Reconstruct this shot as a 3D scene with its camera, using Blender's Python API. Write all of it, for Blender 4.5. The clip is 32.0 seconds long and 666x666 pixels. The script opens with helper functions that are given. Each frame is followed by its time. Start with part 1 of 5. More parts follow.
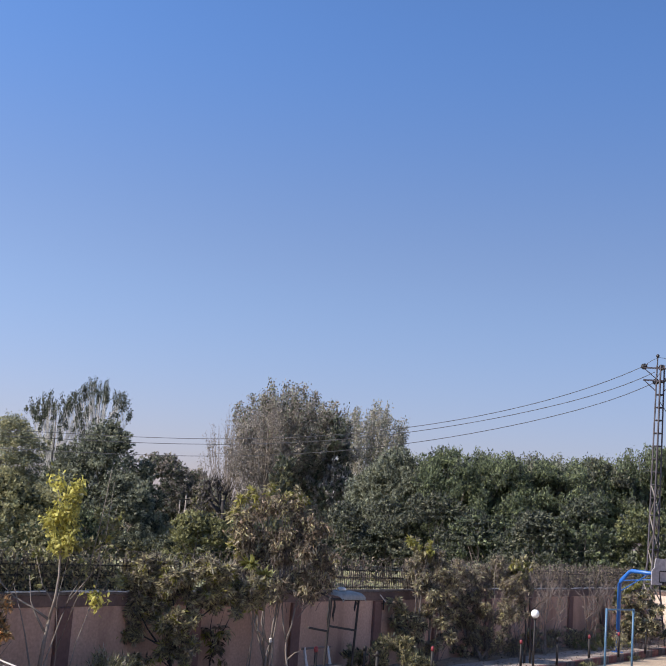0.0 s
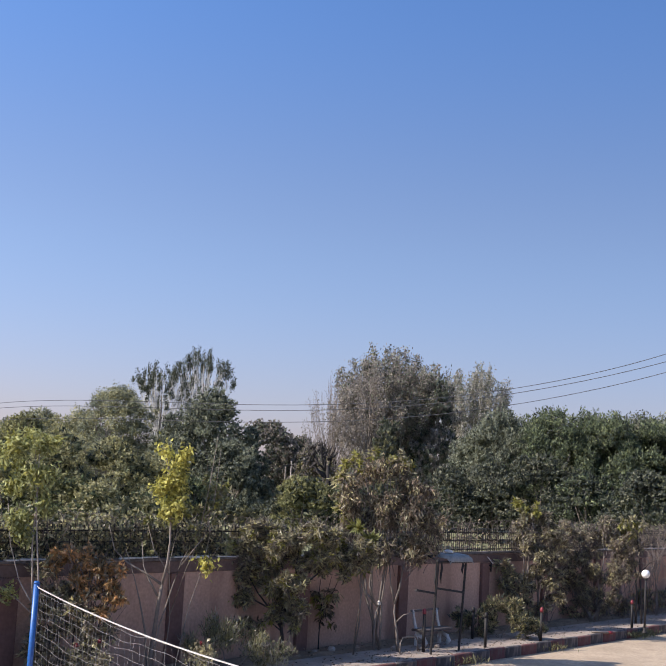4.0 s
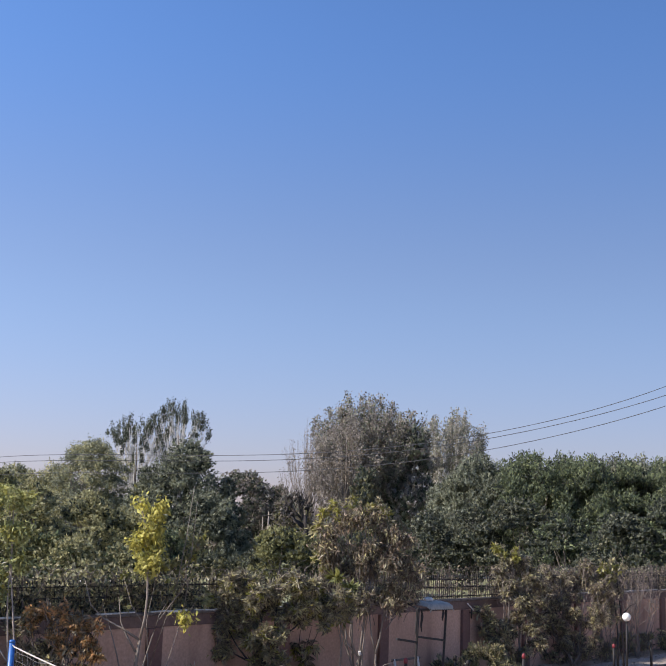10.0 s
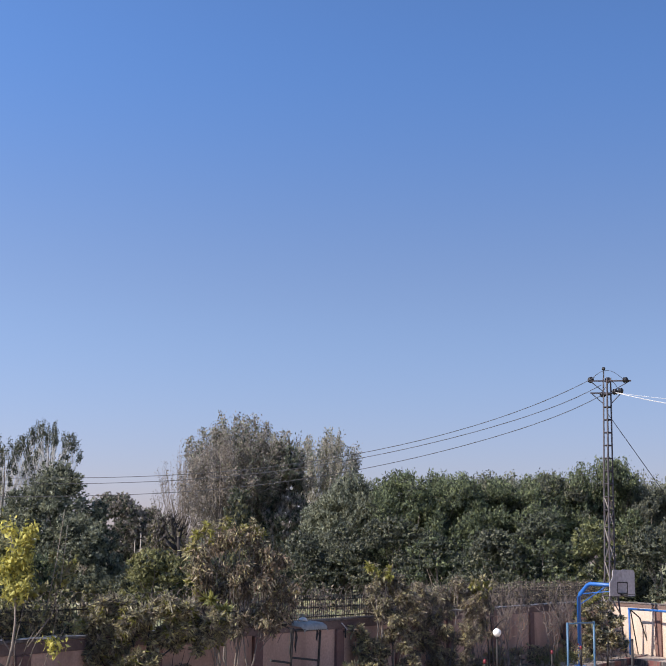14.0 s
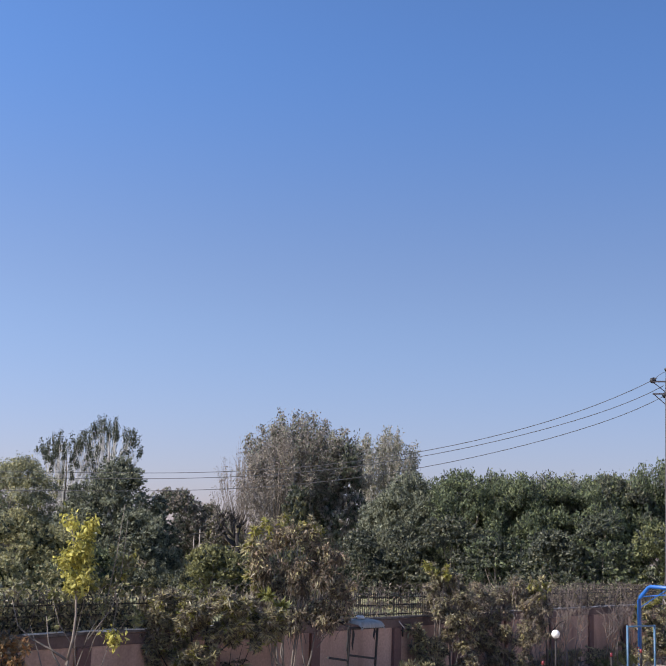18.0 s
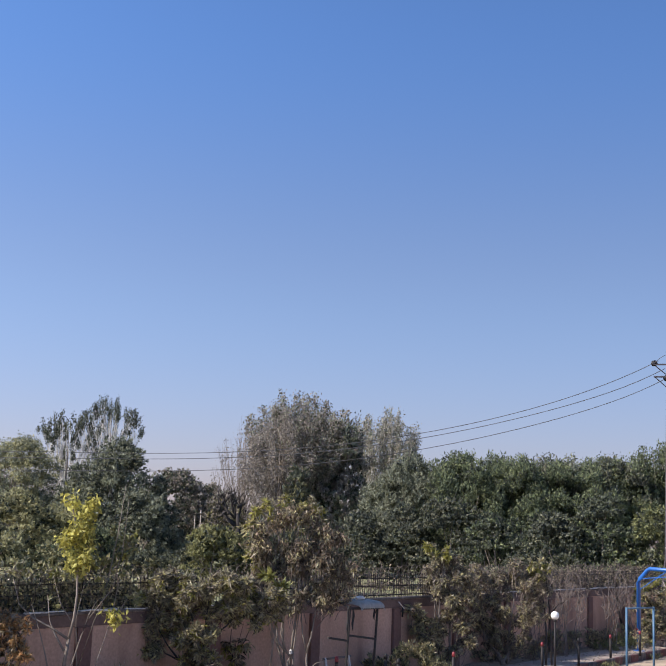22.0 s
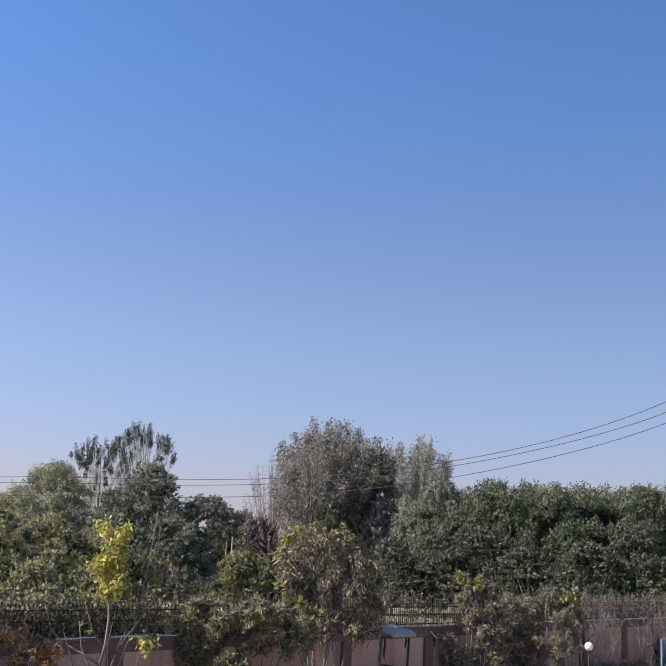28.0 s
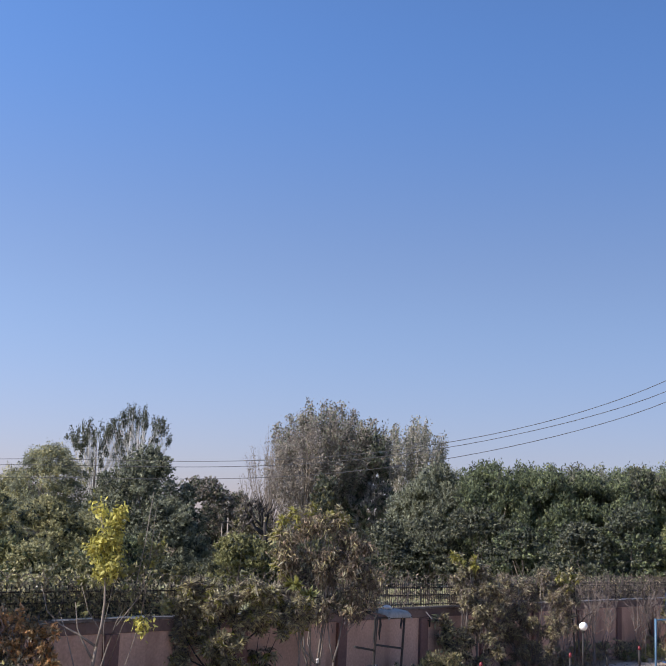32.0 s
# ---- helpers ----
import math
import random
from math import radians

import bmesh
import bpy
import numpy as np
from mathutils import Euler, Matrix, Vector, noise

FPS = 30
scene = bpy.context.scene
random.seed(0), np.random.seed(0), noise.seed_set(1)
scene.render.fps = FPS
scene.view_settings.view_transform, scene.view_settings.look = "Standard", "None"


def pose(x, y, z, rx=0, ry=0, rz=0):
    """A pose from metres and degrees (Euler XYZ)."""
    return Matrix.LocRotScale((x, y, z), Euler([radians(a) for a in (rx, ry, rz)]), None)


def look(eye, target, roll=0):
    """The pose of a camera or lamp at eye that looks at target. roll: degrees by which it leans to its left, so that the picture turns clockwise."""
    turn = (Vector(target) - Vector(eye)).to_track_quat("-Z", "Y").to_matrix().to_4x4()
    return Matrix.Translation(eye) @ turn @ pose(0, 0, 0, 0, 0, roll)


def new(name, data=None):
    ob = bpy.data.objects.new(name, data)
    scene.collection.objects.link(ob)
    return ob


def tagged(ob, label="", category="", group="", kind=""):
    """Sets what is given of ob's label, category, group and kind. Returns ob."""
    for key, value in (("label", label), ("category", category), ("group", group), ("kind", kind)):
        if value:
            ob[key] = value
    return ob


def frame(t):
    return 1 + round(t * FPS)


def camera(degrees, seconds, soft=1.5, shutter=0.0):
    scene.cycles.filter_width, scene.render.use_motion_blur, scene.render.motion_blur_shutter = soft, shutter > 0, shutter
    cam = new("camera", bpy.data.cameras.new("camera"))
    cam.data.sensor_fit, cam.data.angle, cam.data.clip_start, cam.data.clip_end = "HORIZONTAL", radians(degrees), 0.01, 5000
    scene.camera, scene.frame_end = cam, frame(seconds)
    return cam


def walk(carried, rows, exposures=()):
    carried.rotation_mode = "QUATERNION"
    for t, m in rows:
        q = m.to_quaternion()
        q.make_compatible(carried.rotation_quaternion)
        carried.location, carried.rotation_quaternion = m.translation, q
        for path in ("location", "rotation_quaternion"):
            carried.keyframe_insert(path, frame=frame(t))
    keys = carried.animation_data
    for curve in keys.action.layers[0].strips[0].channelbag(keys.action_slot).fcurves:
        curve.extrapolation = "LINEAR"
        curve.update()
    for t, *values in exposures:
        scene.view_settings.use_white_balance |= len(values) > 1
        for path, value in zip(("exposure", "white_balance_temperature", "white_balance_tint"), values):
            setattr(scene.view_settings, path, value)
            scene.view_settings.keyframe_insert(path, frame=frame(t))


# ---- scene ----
import collections

# ---------------------------------------------------------------- camera
EYE = 4.5
cam = camera(31.0, 32.0, soft=1.3)
ROWS = [
    (0, -3.39, 9.16, 4.21),
    (0.5, -2.83, 8.83, 4.03),
    (1, -1.61, 8.60, 3.41),
    (1.5, 0.93, 7.94, 2.54),
    (2, 1.02, 7.98, 3.17),
    (2.5, 0.42, 7.75, 3.06),
    (3, 0.47, 7.52, 3.16),
    (3.5, 1.25, 6.78, 3.40),
    (5.5, 0.33, 9.26, 2.06),
    (6, -0.73, 9.06, 1.88),
    (6.5, -0.99, 9.15, 1.76),
    (7, -1.02, 9.11, 1.66),
    (7.5, -0.97, 9.23, 1.59),
    (8, -0.82, 9.27, 1.57),
    (8.5, -0.22, 9.34, 1.76),
    (9, -0.00, 9.39, 1.77),
    (9.5, -0.08, 9.49, 2.06),
    (10, 0.18, 9.52, 1.89),
    (10.5, -0.76, 9.37, 2.04),
    (11, -1.32, 9.40, 1.74),
    (11.5, -1.40, 9.36, 1.12),
    (12, -1.77, 9.55, 0.93),
    (12.2, -2.13, 9.68, 0.95),
    (12.3, -6.87, 10.54, 1.74),
    (12.5, -6.86, 10.51, 1.54),
    (13, -6.30, 10.61, 1.44),
    (13.5, -6.02, 10.55, 0.96),
    (15.5, -4.46, 11.21, 1.95),
    (16, -2.87, 11.25, 2.11),
    (16.5, -2.49, 11.18, 1.95),
    (17, -2.69, 10.72, 1.55),
    (17.5, -3.03, 10.38, 1.90),
    (18, -3.01, 10.46, 1.78),
    (18.5, -3.02, 10.75, 2.17),
    (19, -2.83, 10.85, 1.82),
    (19.5, -2.67, 10.97, 1.84),
    (20, -2.49, 11.14, 1.87),
    (20.5, -2.66, 11.17, 1.91),
    (21, -3.03, 10.67, 2.10),
    (21.5, -3.00, 10.07, 2.22),
    (22, -2.97, 9.57, 2.05),
    (22.5, -1.34, 9.31, 2.86),
    (23, -0.71, 9.72, 3.04),
    (23.5, -1.26, 10.08, 2.69),
    (24, -1.56, 10.31, 2.63),
    (24.5, -1.60, 10.49, 2.60),
    (25, -1.59, 10.54, 2.56),
    (25.5, -1.41, 10.60, 2.48),
    (27.5, -1.45, 10.55, 2.43),
    (28, -1.36, 10.79, 2.51),
    (28.5, -1.19, 10.91, 2.59),
    (29, -0.97, 10.62, 2.50),
    (29.5, -0.63, 10.31, 2.51),
    (30, -0.40, 10.06, 2.59),
    (30.5, -0.71, 9.87, 2.58),
    (31, -1.01, 9.96, 2.81),
    (31.5, -1.26, 10.06, 2.66),
    (32, -1.63, 9.93, 2.39),
]
walk(cam, [(t, pose(0, 0, EYE, 0, 0, yaw) @ pose(0, 0, 0, 90 + pitch) @ pose(0, 0, 0, 0, 0, roll)) for t, yaw, pitch, roll in ROWS])

# ---------------------------------------------------------------- light
SUN_AZ, SUN_EL = radians(-108), radians(39)      # clockwise from +y; height over the horizon
world = bpy.data.worlds.new("world")
scene.world = world
world.use_nodes = True
wn = world.node_tree.nodes
wl = world.node_tree.links
sky = wn.new("ShaderNodeTexSky")
sky.sky_type = "NISHITA"
sky.sun_disc = False
sky.sun_elevation, sky.sun_rotation = SUN_EL, SUN_AZ
sky.altitude, sky.air_density, sky.dust_density, sky.ozone_density = 300, 1.0, 1.0, 3.0
# haze: the tint of the air from the horizon to the zenith
where = wn.new("ShaderNodeTexCoord")
split = wn.new("ShaderNodeSeparateXYZ")
haze = wn.new("ShaderNodeValToRGB")
haze.color_ramp.interpolation = "EASE"
for e, (at_z, c) in zip([haze.color_ramp.elements[0], haze.color_ramp.elements[1], haze.color_ramp.elements.new(0.2), haze.color_ramp.elements.new(0.42)],
                        ((0.0, (0.628, 0.505, 0.628)), (1.0, (0.475, 0.66, 0.95)), (0.2, (0.684, 0.642, 0.736)), (0.42, (0.553, 0.705, 0.95)))):
    e.position, e.color = at_z, (*c, 1)
tone = wn.new("ShaderNodeMix")
tone.data_type, tone.blend_type = "RGBA", "MULTIPLY"
tone.inputs[0].default_value = 1.0
wl.new(where.outputs["Generated"], split.inputs[0])
wl.new(split.outputs["Z"], haze.inputs[0])
wl.new(sky.outputs["Color"], tone.inputs[6])
wl.new(haze.outputs[0], tone.inputs[7])
# the hazy air scatters more light on the sun's side
side = wn.new("ShaderNodeVectorMath")
side.operation = "DOT_PRODUCT"
side.inputs[1].default_value = (math.sin(SUN_AZ) * 0.5, math.cos(SUN_AZ) * 0.5, 0)
half = wn.new("ShaderNodeMath")
half.operation = "ADD"
half.inputs[1].default_value = 0.5
glow = wn.new("ShaderNodeValToRGB")
glow.color_ramp.interpolation = "B_SPLINE"
for e, (at_z, c) in zip([glow.color_ramp.elements[0], glow.color_ramp.elements[1], glow.color_ramp.elements.new(0.22), glow.color_ramp.elements.new(0.50)],
                        ((0.0, 0.64), (1.0, 1.0), (0.22, 0.66), (0.52, 1.0))):
    e.position, e.color = at_z, (c, c, c, 1)
scatter = wn.new("ShaderNodeMix")
scatter.data_type, scatter.blend_type = "RGBA", "MULTIPLY"
scatter.inputs[0].default_value = 1.0
wl.new(where.outputs["Generated"], side.inputs[0])
wl.new(side.outputs["Value"], half.inputs[0])
wl.new(half.outputs[0], glow.inputs[0])
wl.new(tone.outputs[2], scatter.inputs[6])
wl.new(glow.outputs[0], scatter.inputs[7])
wl.new(scatter.outputs[2], wn["Background"].inputs["Color"])
wn["Background"].inputs["Strength"].default_value = 0.168
sun = new("sun", bpy.data.lights.new("sun", "SUN"))
sun.data.energy, sun.data.angle, sun.data.color = 5.0, radians(0.55), (1.0, 0.92, 0.82)
sun_way = Vector((math.sin(SUN_AZ) * math.cos(SUN_EL), math.cos(SUN_AZ) * math.cos(SUN_EL), math.sin(SUN_EL)))
sun.matrix_world = look((0, 0, 40), Vector((0, 0, 40)) - sun_way)
scene.view_settings.exposure = 0.55


# ---------------------------------------------------------------- materials
def material(name):
    m = bpy.data.materials.new(name)
    m.use_nodes = True
    return m, m.node_tree.nodes, m.node_tree.links, m.node_tree.nodes["Principled BSDF"]


def ramp(nodes, links, fac, stops):
    r = nodes.new("ShaderNodeValToRGB")
    while len(r.color_ramp.elements) < len(stops):
        r.color_ramp.elements.new(0.5)
    for e, (p, c) in zip(r.color_ramp.elements, stops):
        e.position, e.color = p, (*c, 1)
    links.new(fac, r.inputs[0])
    return r.outputs[0]


def noise_tex(nodes, links, scale, detail=4.0, stretch=None):
    tc = nodes.new("ShaderNodeTexCoord")
    n = nodes.new("ShaderNodeTexNoise")
    n.inputs["Scale"].default_value, n.inputs["Detail"].default_value = scale, detail
    if stretch:
        mp = nodes.new("ShaderNodeMapping")
        mp.inputs["Scale"].default_value = stretch
        links.new(tc.outputs["Object"], mp.inputs[0])
        links.new(mp.outputs[0], n.inputs[0])
    else:
        links.new(tc.outputs["Object"], n.inputs[0])
    return n.outputs[0]


def mix(nodes, links, fac, a, b, mode="MIX"):
    x = nodes.new("ShaderNodeMix")
    x.data_type, x.blend_type = "RGBA", mode
    for sock, v in ((x.inputs[0], fac), (x.inputs[6], a), (x.inputs[7], b)):
        if isinstance(v, (float, int)):
            sock.default_value = v
        elif isinstance(v, tuple):
            sock.default_value = (*v, 1)
        else:
            links.new(v, sock)
    return x.outputs[2]


def surface(name, c1, c2, big=0.6, fine=14.0, rough=0.85, metal=0.0, bump=0.3, stain=None, stretch=None):
    """Two colours blended at a large and a fine scale, with relief."""
    m, n, l, b = material(name)
    base = ramp(n, l, noise_tex(n, l, big, 5.0, stretch), [(0.32, c1), (0.68, c2)])
    grain = ramp(n, l, noise_tex(n, l, fine, 6.0), [(0.25, (0.72, 0.72, 0.72)), (0.75, (1.12, 1.12, 1.12))])
    col = mix(n, l, 1.0, base, grain, "MULTIPLY")
    if stain:
        s = ramp(n, l, noise_tex(n, l, big * 2.7, 7.0, (1.0, 1.0, 0.35)), [(0.52, (0, 0, 0)), (0.72, (1, 1, 1))])
        col = mix(n, l, s, col, stain)
    l.new(col, b.inputs["Base Color"])
    b.inputs["Roughness"].default_value, b.inputs["Metallic"].default_value = rough, metal
    if bump:
        bp = n.new("ShaderNodeBump")
        bp.inputs["Strength"].default_value, bp.inputs["Distance"].default_value = bump, 0.02
        l.new(noise_tex(n, l, fine * 1.7, 6.0), bp.inputs["Height"])
        l.new(bp.outputs[0], b.inputs["Normal"])
    return m


def leaves(name, stops, trans=0.38, rough=0.55, shine=0.3):
    """Foliage: each leaf takes its own shade, a share of the light passes through."""
    m, n, l, b = material(name)
    g = n.new("ShaderNodeNewGeometry")
    col = ramp(n, l, g.outputs["Random Per Island"], stops)
    patch = ramp(n, l, noise_tex(n, l, 0.45, 3.0), [(0.3, (0.82, 0.775, 0.79)), (0.7, (1.22, 1.115, 1.04))])
    col = mix(n, l, 1.0, col, patch, "MULTIPLY")
    l.new(col, b.inputs["Base Color"])
    b.inputs["Roughness"].default_value = rough
    b.inputs["Specular IOR Level"].default_value = shine
    t = n.new("ShaderNodeBsdfTranslucent")
    l.new(col, t.inputs["Color"])
    s = n.new("ShaderNodeMixShader")
    s.inputs[0].default_value = trans
    l.new(b.outputs[0], s.inputs[1])
    l.new(t.outputs[0], s.inputs[2])
    l.new(s.outputs[0], n["Material Output"].inputs["Surface"])
    return m


def tint(c, lo=0.6, hi=1.5):
    return [(0.0, tuple(v * lo for v in c)), (0.5, c), (1.0, tuple(min(1, v * hi) for v in c))]


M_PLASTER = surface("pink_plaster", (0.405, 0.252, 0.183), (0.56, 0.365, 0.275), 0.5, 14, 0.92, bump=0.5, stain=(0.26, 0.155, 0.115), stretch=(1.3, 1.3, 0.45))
# Paler copy of pink_plaster with the side wall's sunlight put into the colour.
M_PLASTER_LIT = surface("pink_plaster_sunlit", (0.50, 0.385, 0.315), (0.64, 0.51, 0.425), 0.5, 14, 0.92, bump=0.5, stain=(0.38, 0.27, 0.21), stretch=(1.3, 1.3, 0.45))
M_PILASTER = surface("brown_paint", (0.14, 0.075, 0.062), (0.19, 0.105, 0.088), 0.8, 11, 0.85)
M_COPING = surface("coping_concrete", (0.10, 0.083, 0.077), (0.17, 0.145, 0.135), 1.2, 16, 0.95, stain=(0.07, 0.056, 0.052))
M_BAND = surface("dark_brown_band", (0.12, 0.075, 0.065), (0.18, 0.12, 0.10), 0.8, 12, 0.9)
M_CONCRETE = surface("pavement_concrete", (0.27, 0.215, 0.185), (0.37, 0.295, 0.255), 0.8, 7, 0.95, stain=(0.27, 0.24, 0.2))
M_KERB_RED = surface("red_kerb_paint", (0.105, 0.040, 0.040), (0.165, 0.058, 0.056), 2.5, 14, 0.88, stain=(0.12, 0.085, 0.08))
M_KERB_BLACK = surface("black_kerb_paint", (0.04, 0.036, 0.040), (0.075, 0.066, 0.07), 2.5, 14, 0.85, stain=(0.18, 0.15, 0.14))
M_SAND = surface("court_sand", (0.36, 0.275, 0.20), (0.47, 0.365, 0.265), 0.6, 9, 0.97, bump=0.8, stain=(0.31, 0.235, 0.175))
M_FIELD = surface("field_grass", (0.15, 0.155, 0.072), (0.23, 0.225, 0.11), 0.06, 1.5, 0.97, stain=(0.27, 0.235, 0.14))
M_SOIL = surface("bed_soil", (0.16, 0.115, 0.08), (0.24, 0.18, 0.13), 0.9, 9, 0.97)
M_IRON = surface("dark_iron", (0.018, 0.017, 0.017), (0.035, 0.03, 0.028), 2, 20, 0.6, 0.4, 0.1)
M_BLACKPIPE = surface("black_steel_paint", (0.011, 0.009, 0.010), (0.020, 0.016, 0.016), 2, 20, 0.7, 0.0, 0.1)
M_BLUE = surface("blue_gloss_paint", (0.015, 0.095, 0.33), (0.025, 0.12, 0.39), 2, 20, 0.4, 0.0, 0.05)
M_LIGHTBLUE = surface("pale_blue_paint", (0.05, 0.12, 0.20), (0.075, 0.155, 0.25), 2, 20, 0.5, 0.0, 0.05)
M_STEEL = surface("galvanised_steel", (0.042, 0.036, 0.045), (0.085, 0.073, 0.085), 1.5, 18, 0.6, 0.35, 0.1)
# Brighter copy of the steel: sun on the lower lattice put into its colour.
M_STEEL_LIT = surface("sunlit_steel_bar", (0.17, 0.145, 0.13), (0.26, 0.225, 0.20), 1.5, 18, 0.7, 0.1, 0.1)
M_PORCELAIN = surface("dark_porcelain", (0.008, 0.007, 0.010), (0.016, 0.014, 0.018), 3, 20, 0.55, 0.0, 0.0)
M_WIRE = surface("line_wire", (0.035, 0.034, 0.042), (0.055, 0.052, 0.06), 3, 20, 0.6, 0.3, 0.0)
M_CABLE = surface("pale_cable", (0.42, 0.42, 0.44), (0.5, 0.5, 0.52), 3, 20, 0.5, 0.0, 0.0)
M_BOARD = surface("weathered_board", (0.30, 0.28, 0.29), (0.40, 0.375, 0.385), 1.3, 9, 0.85, stain=(0.22, 0.2, 0.2))
M_RED = surface("red_paint", (0.17, 0.018, 0.026), (0.22, 0.026, 0.034), 2, 20, 0.5, 0.0, 0.05)
M_GLOBE = surface("opal_globe", (0.80, 0.79, 0.76), (0.84, 0.83, 0.80), 2, 20, 0.5, 0.0, 0.0)
M_ROOF = surface("blue_grey_sheet", (0.20, 0.205, 0.205), (0.29, 0.295, 0.285), 1.0, 8, 0.9, stain=(0.36, 0.35, 0.32))
M_WHITE = surface("whitewash", (0.33, 0.30, 0.28), (0.42, 0.39, 0.37), 1.2, 10, 0.85, stain=(0.42, 0.38, 0.34))
M_LIME = surface("lime_wash", (0.60, 0.57, 0.54), (0.72, 0.69, 0.66), 2.0, 14, 0.9, stain=(0.45, 0.41, 0.38))
M_ROPE = surface("white_rope", (0.42, 0.39, 0.36), (0.52, 0.49, 0.46), 3, 25, 0.9, 0.0, 0.0)
M_NET = surface("net_twine", (0.19, 0.17, 0.16), (0.27, 0.25, 0.24), 3, 25, 0.9, 0.0, 0.0)
M_BARK = surface("grey_bark", (0.17, 0.14, 0.12), (0.26, 0.22, 0.19), 1.5, 12, 0.95, stretch=(3, 3, 0.5))
M_BARK_PALE = surface("pale_bark", (0.26, 0.22, 0.19), (0.38, 0.33, 0.29), 1.5, 12, 0.95, stretch=(3, 3, 0.5))
M_BARK_WHITE = surface("whitish_bark", (0.52, 0.49, 0.47), (0.66, 0.63, 0.60), 1.5, 12, 0.95, stretch=(3, 3, 0.5))
M_BARK_DARK = surface("dark_bark", (0.026, 0.022, 0.021), (0.05, 0.042, 0.039), 1.5, 12, 0.95)
M_RUST = surface("rusty_wire", (0.07, 0.055, 0.05), (0.13, 0.10, 0.09), 3, 20, 0.7, 0.2, 0.0)
M_TWIG = surface("dry_twig", (0.125, 0.098, 0.086), (0.205, 0.163, 0.144), 2, 15, 0.95)

L_OLIVE = leaves("olive_leaves", [(0.0, (0.07, 0.073, 0.05)), (0.5, (0.155, 0.162, 0.095)), (0.85, (0.25, 0.255, 0.13)), (1.0, (0.34, 0.34, 0.16))])
L_GREYGREEN = leaves("grey_green_leaves", tint((0.212, 0.239, 0.175), 0.55, 1.55))
L_BROWNGREY = leaves("brown_grey_leaves", tint((0.265, 0.25, 0.222), 0.5, 1.55))
L_PALE = leaves("pale_grey_leaves", tint((0.33, 0.325, 0.28), 0.6, 1.4))
# Dark green leaves; their bluish darks also stand for shaded gaps in crowns.
L_DARK = leaves("dark_and_shaded_leaves", [(0.0, (0.032, 0.042, 0.038)), (0.5, (0.072, 0.087, 0.068)), (0.85, (0.125, 0.146, 0.098)), (1.0, (0.20, 0.22, 0.125))])
# Mid green, greyed and blued: haze over the far row put into the colour.
L_GREEN = leaves("mid_green_leaves", [(0.0, (0.058, 0.074, 0.053)), (0.5, (0.124, 0.160, 0.095)), (0.85, (0.198, 0.246, 0.132)), (1.0, (0.27, 0.32, 0.155))])
L_DUSK = leaves("dusky_green_leaves", [(0.0, (0.050, 0.058, 0.050)), (0.5, (0.115, 0.130, 0.100)), (0.85, (0.205, 0.222, 0.160)), (1.0, (0.30, 0.31, 0.21))])
L_MOSS = leaves("moss_green_leaves", tint((0.17, 0.19, 0.09), 0.5, 1.6))
L_PALEGREEN = leaves("pale_green_leaves", tint((0.34, 0.37, 0.16), 0.5, 1.5))
L_SAGE = leaves("sage_green_leaves", tint((0.325, 0.330, 0.185), 0.5, 1.6))
L_LIGHT = leaves("light_green_leaves", tint((0.205, 0.215, 0.10), 0.5, 1.6))
L_YELLOW = leaves("yellow_leaves", tint((0.475, 0.465, 0.13), 0.5, 1.45), 0.4)
L_ORANGE = leaves("rusty_leaves", [(0.0, (0.18, 0.145, 0.085)), (0.45, (0.36, 0.255, 0.13)), (0.8, (0.54, 0.31, 0.14)), (1.0, (0.64, 0.45, 0.25))])
L_SHRUB = leaves("glossy_shrub_leaves", [(0.0, (0.105, 0.100, 0.072)), (0.45, (0.275, 0.262, 0.178)), (0.82, (0.46, 0.445, 0.27)), (1.0, (0.58, 0.56, 0.26))], 0.46, 0.38, 0.6)
L_DRYSHRUB = leaves("withered_leaves", [(0.0, (0.050, 0.044, 0.035)), (0.4, (0.138, 0.122, 0.090)), (0.75, (0.235, 0.196, 0.146)), (0.93, (0.40, 0.325, 0.25)), (1.0, (0.33, 0.29, 0.17))], 0.35)
L_YELLOWGREEN = leaves("yellow_green_leaves", tint((0.26, 0.265, 0.075), 0.5, 1.5), 0.4)
L_DULL = leaves("dull_bush_leaves", [(0.0, (0.080, 0.073, 0.063)), (0.45, (0.218, 0.198, 0.156)), (0.82, (0.38, 0.34, 0.265)), (1.0, (0.46, 0.44, 0.245))], 0.4)


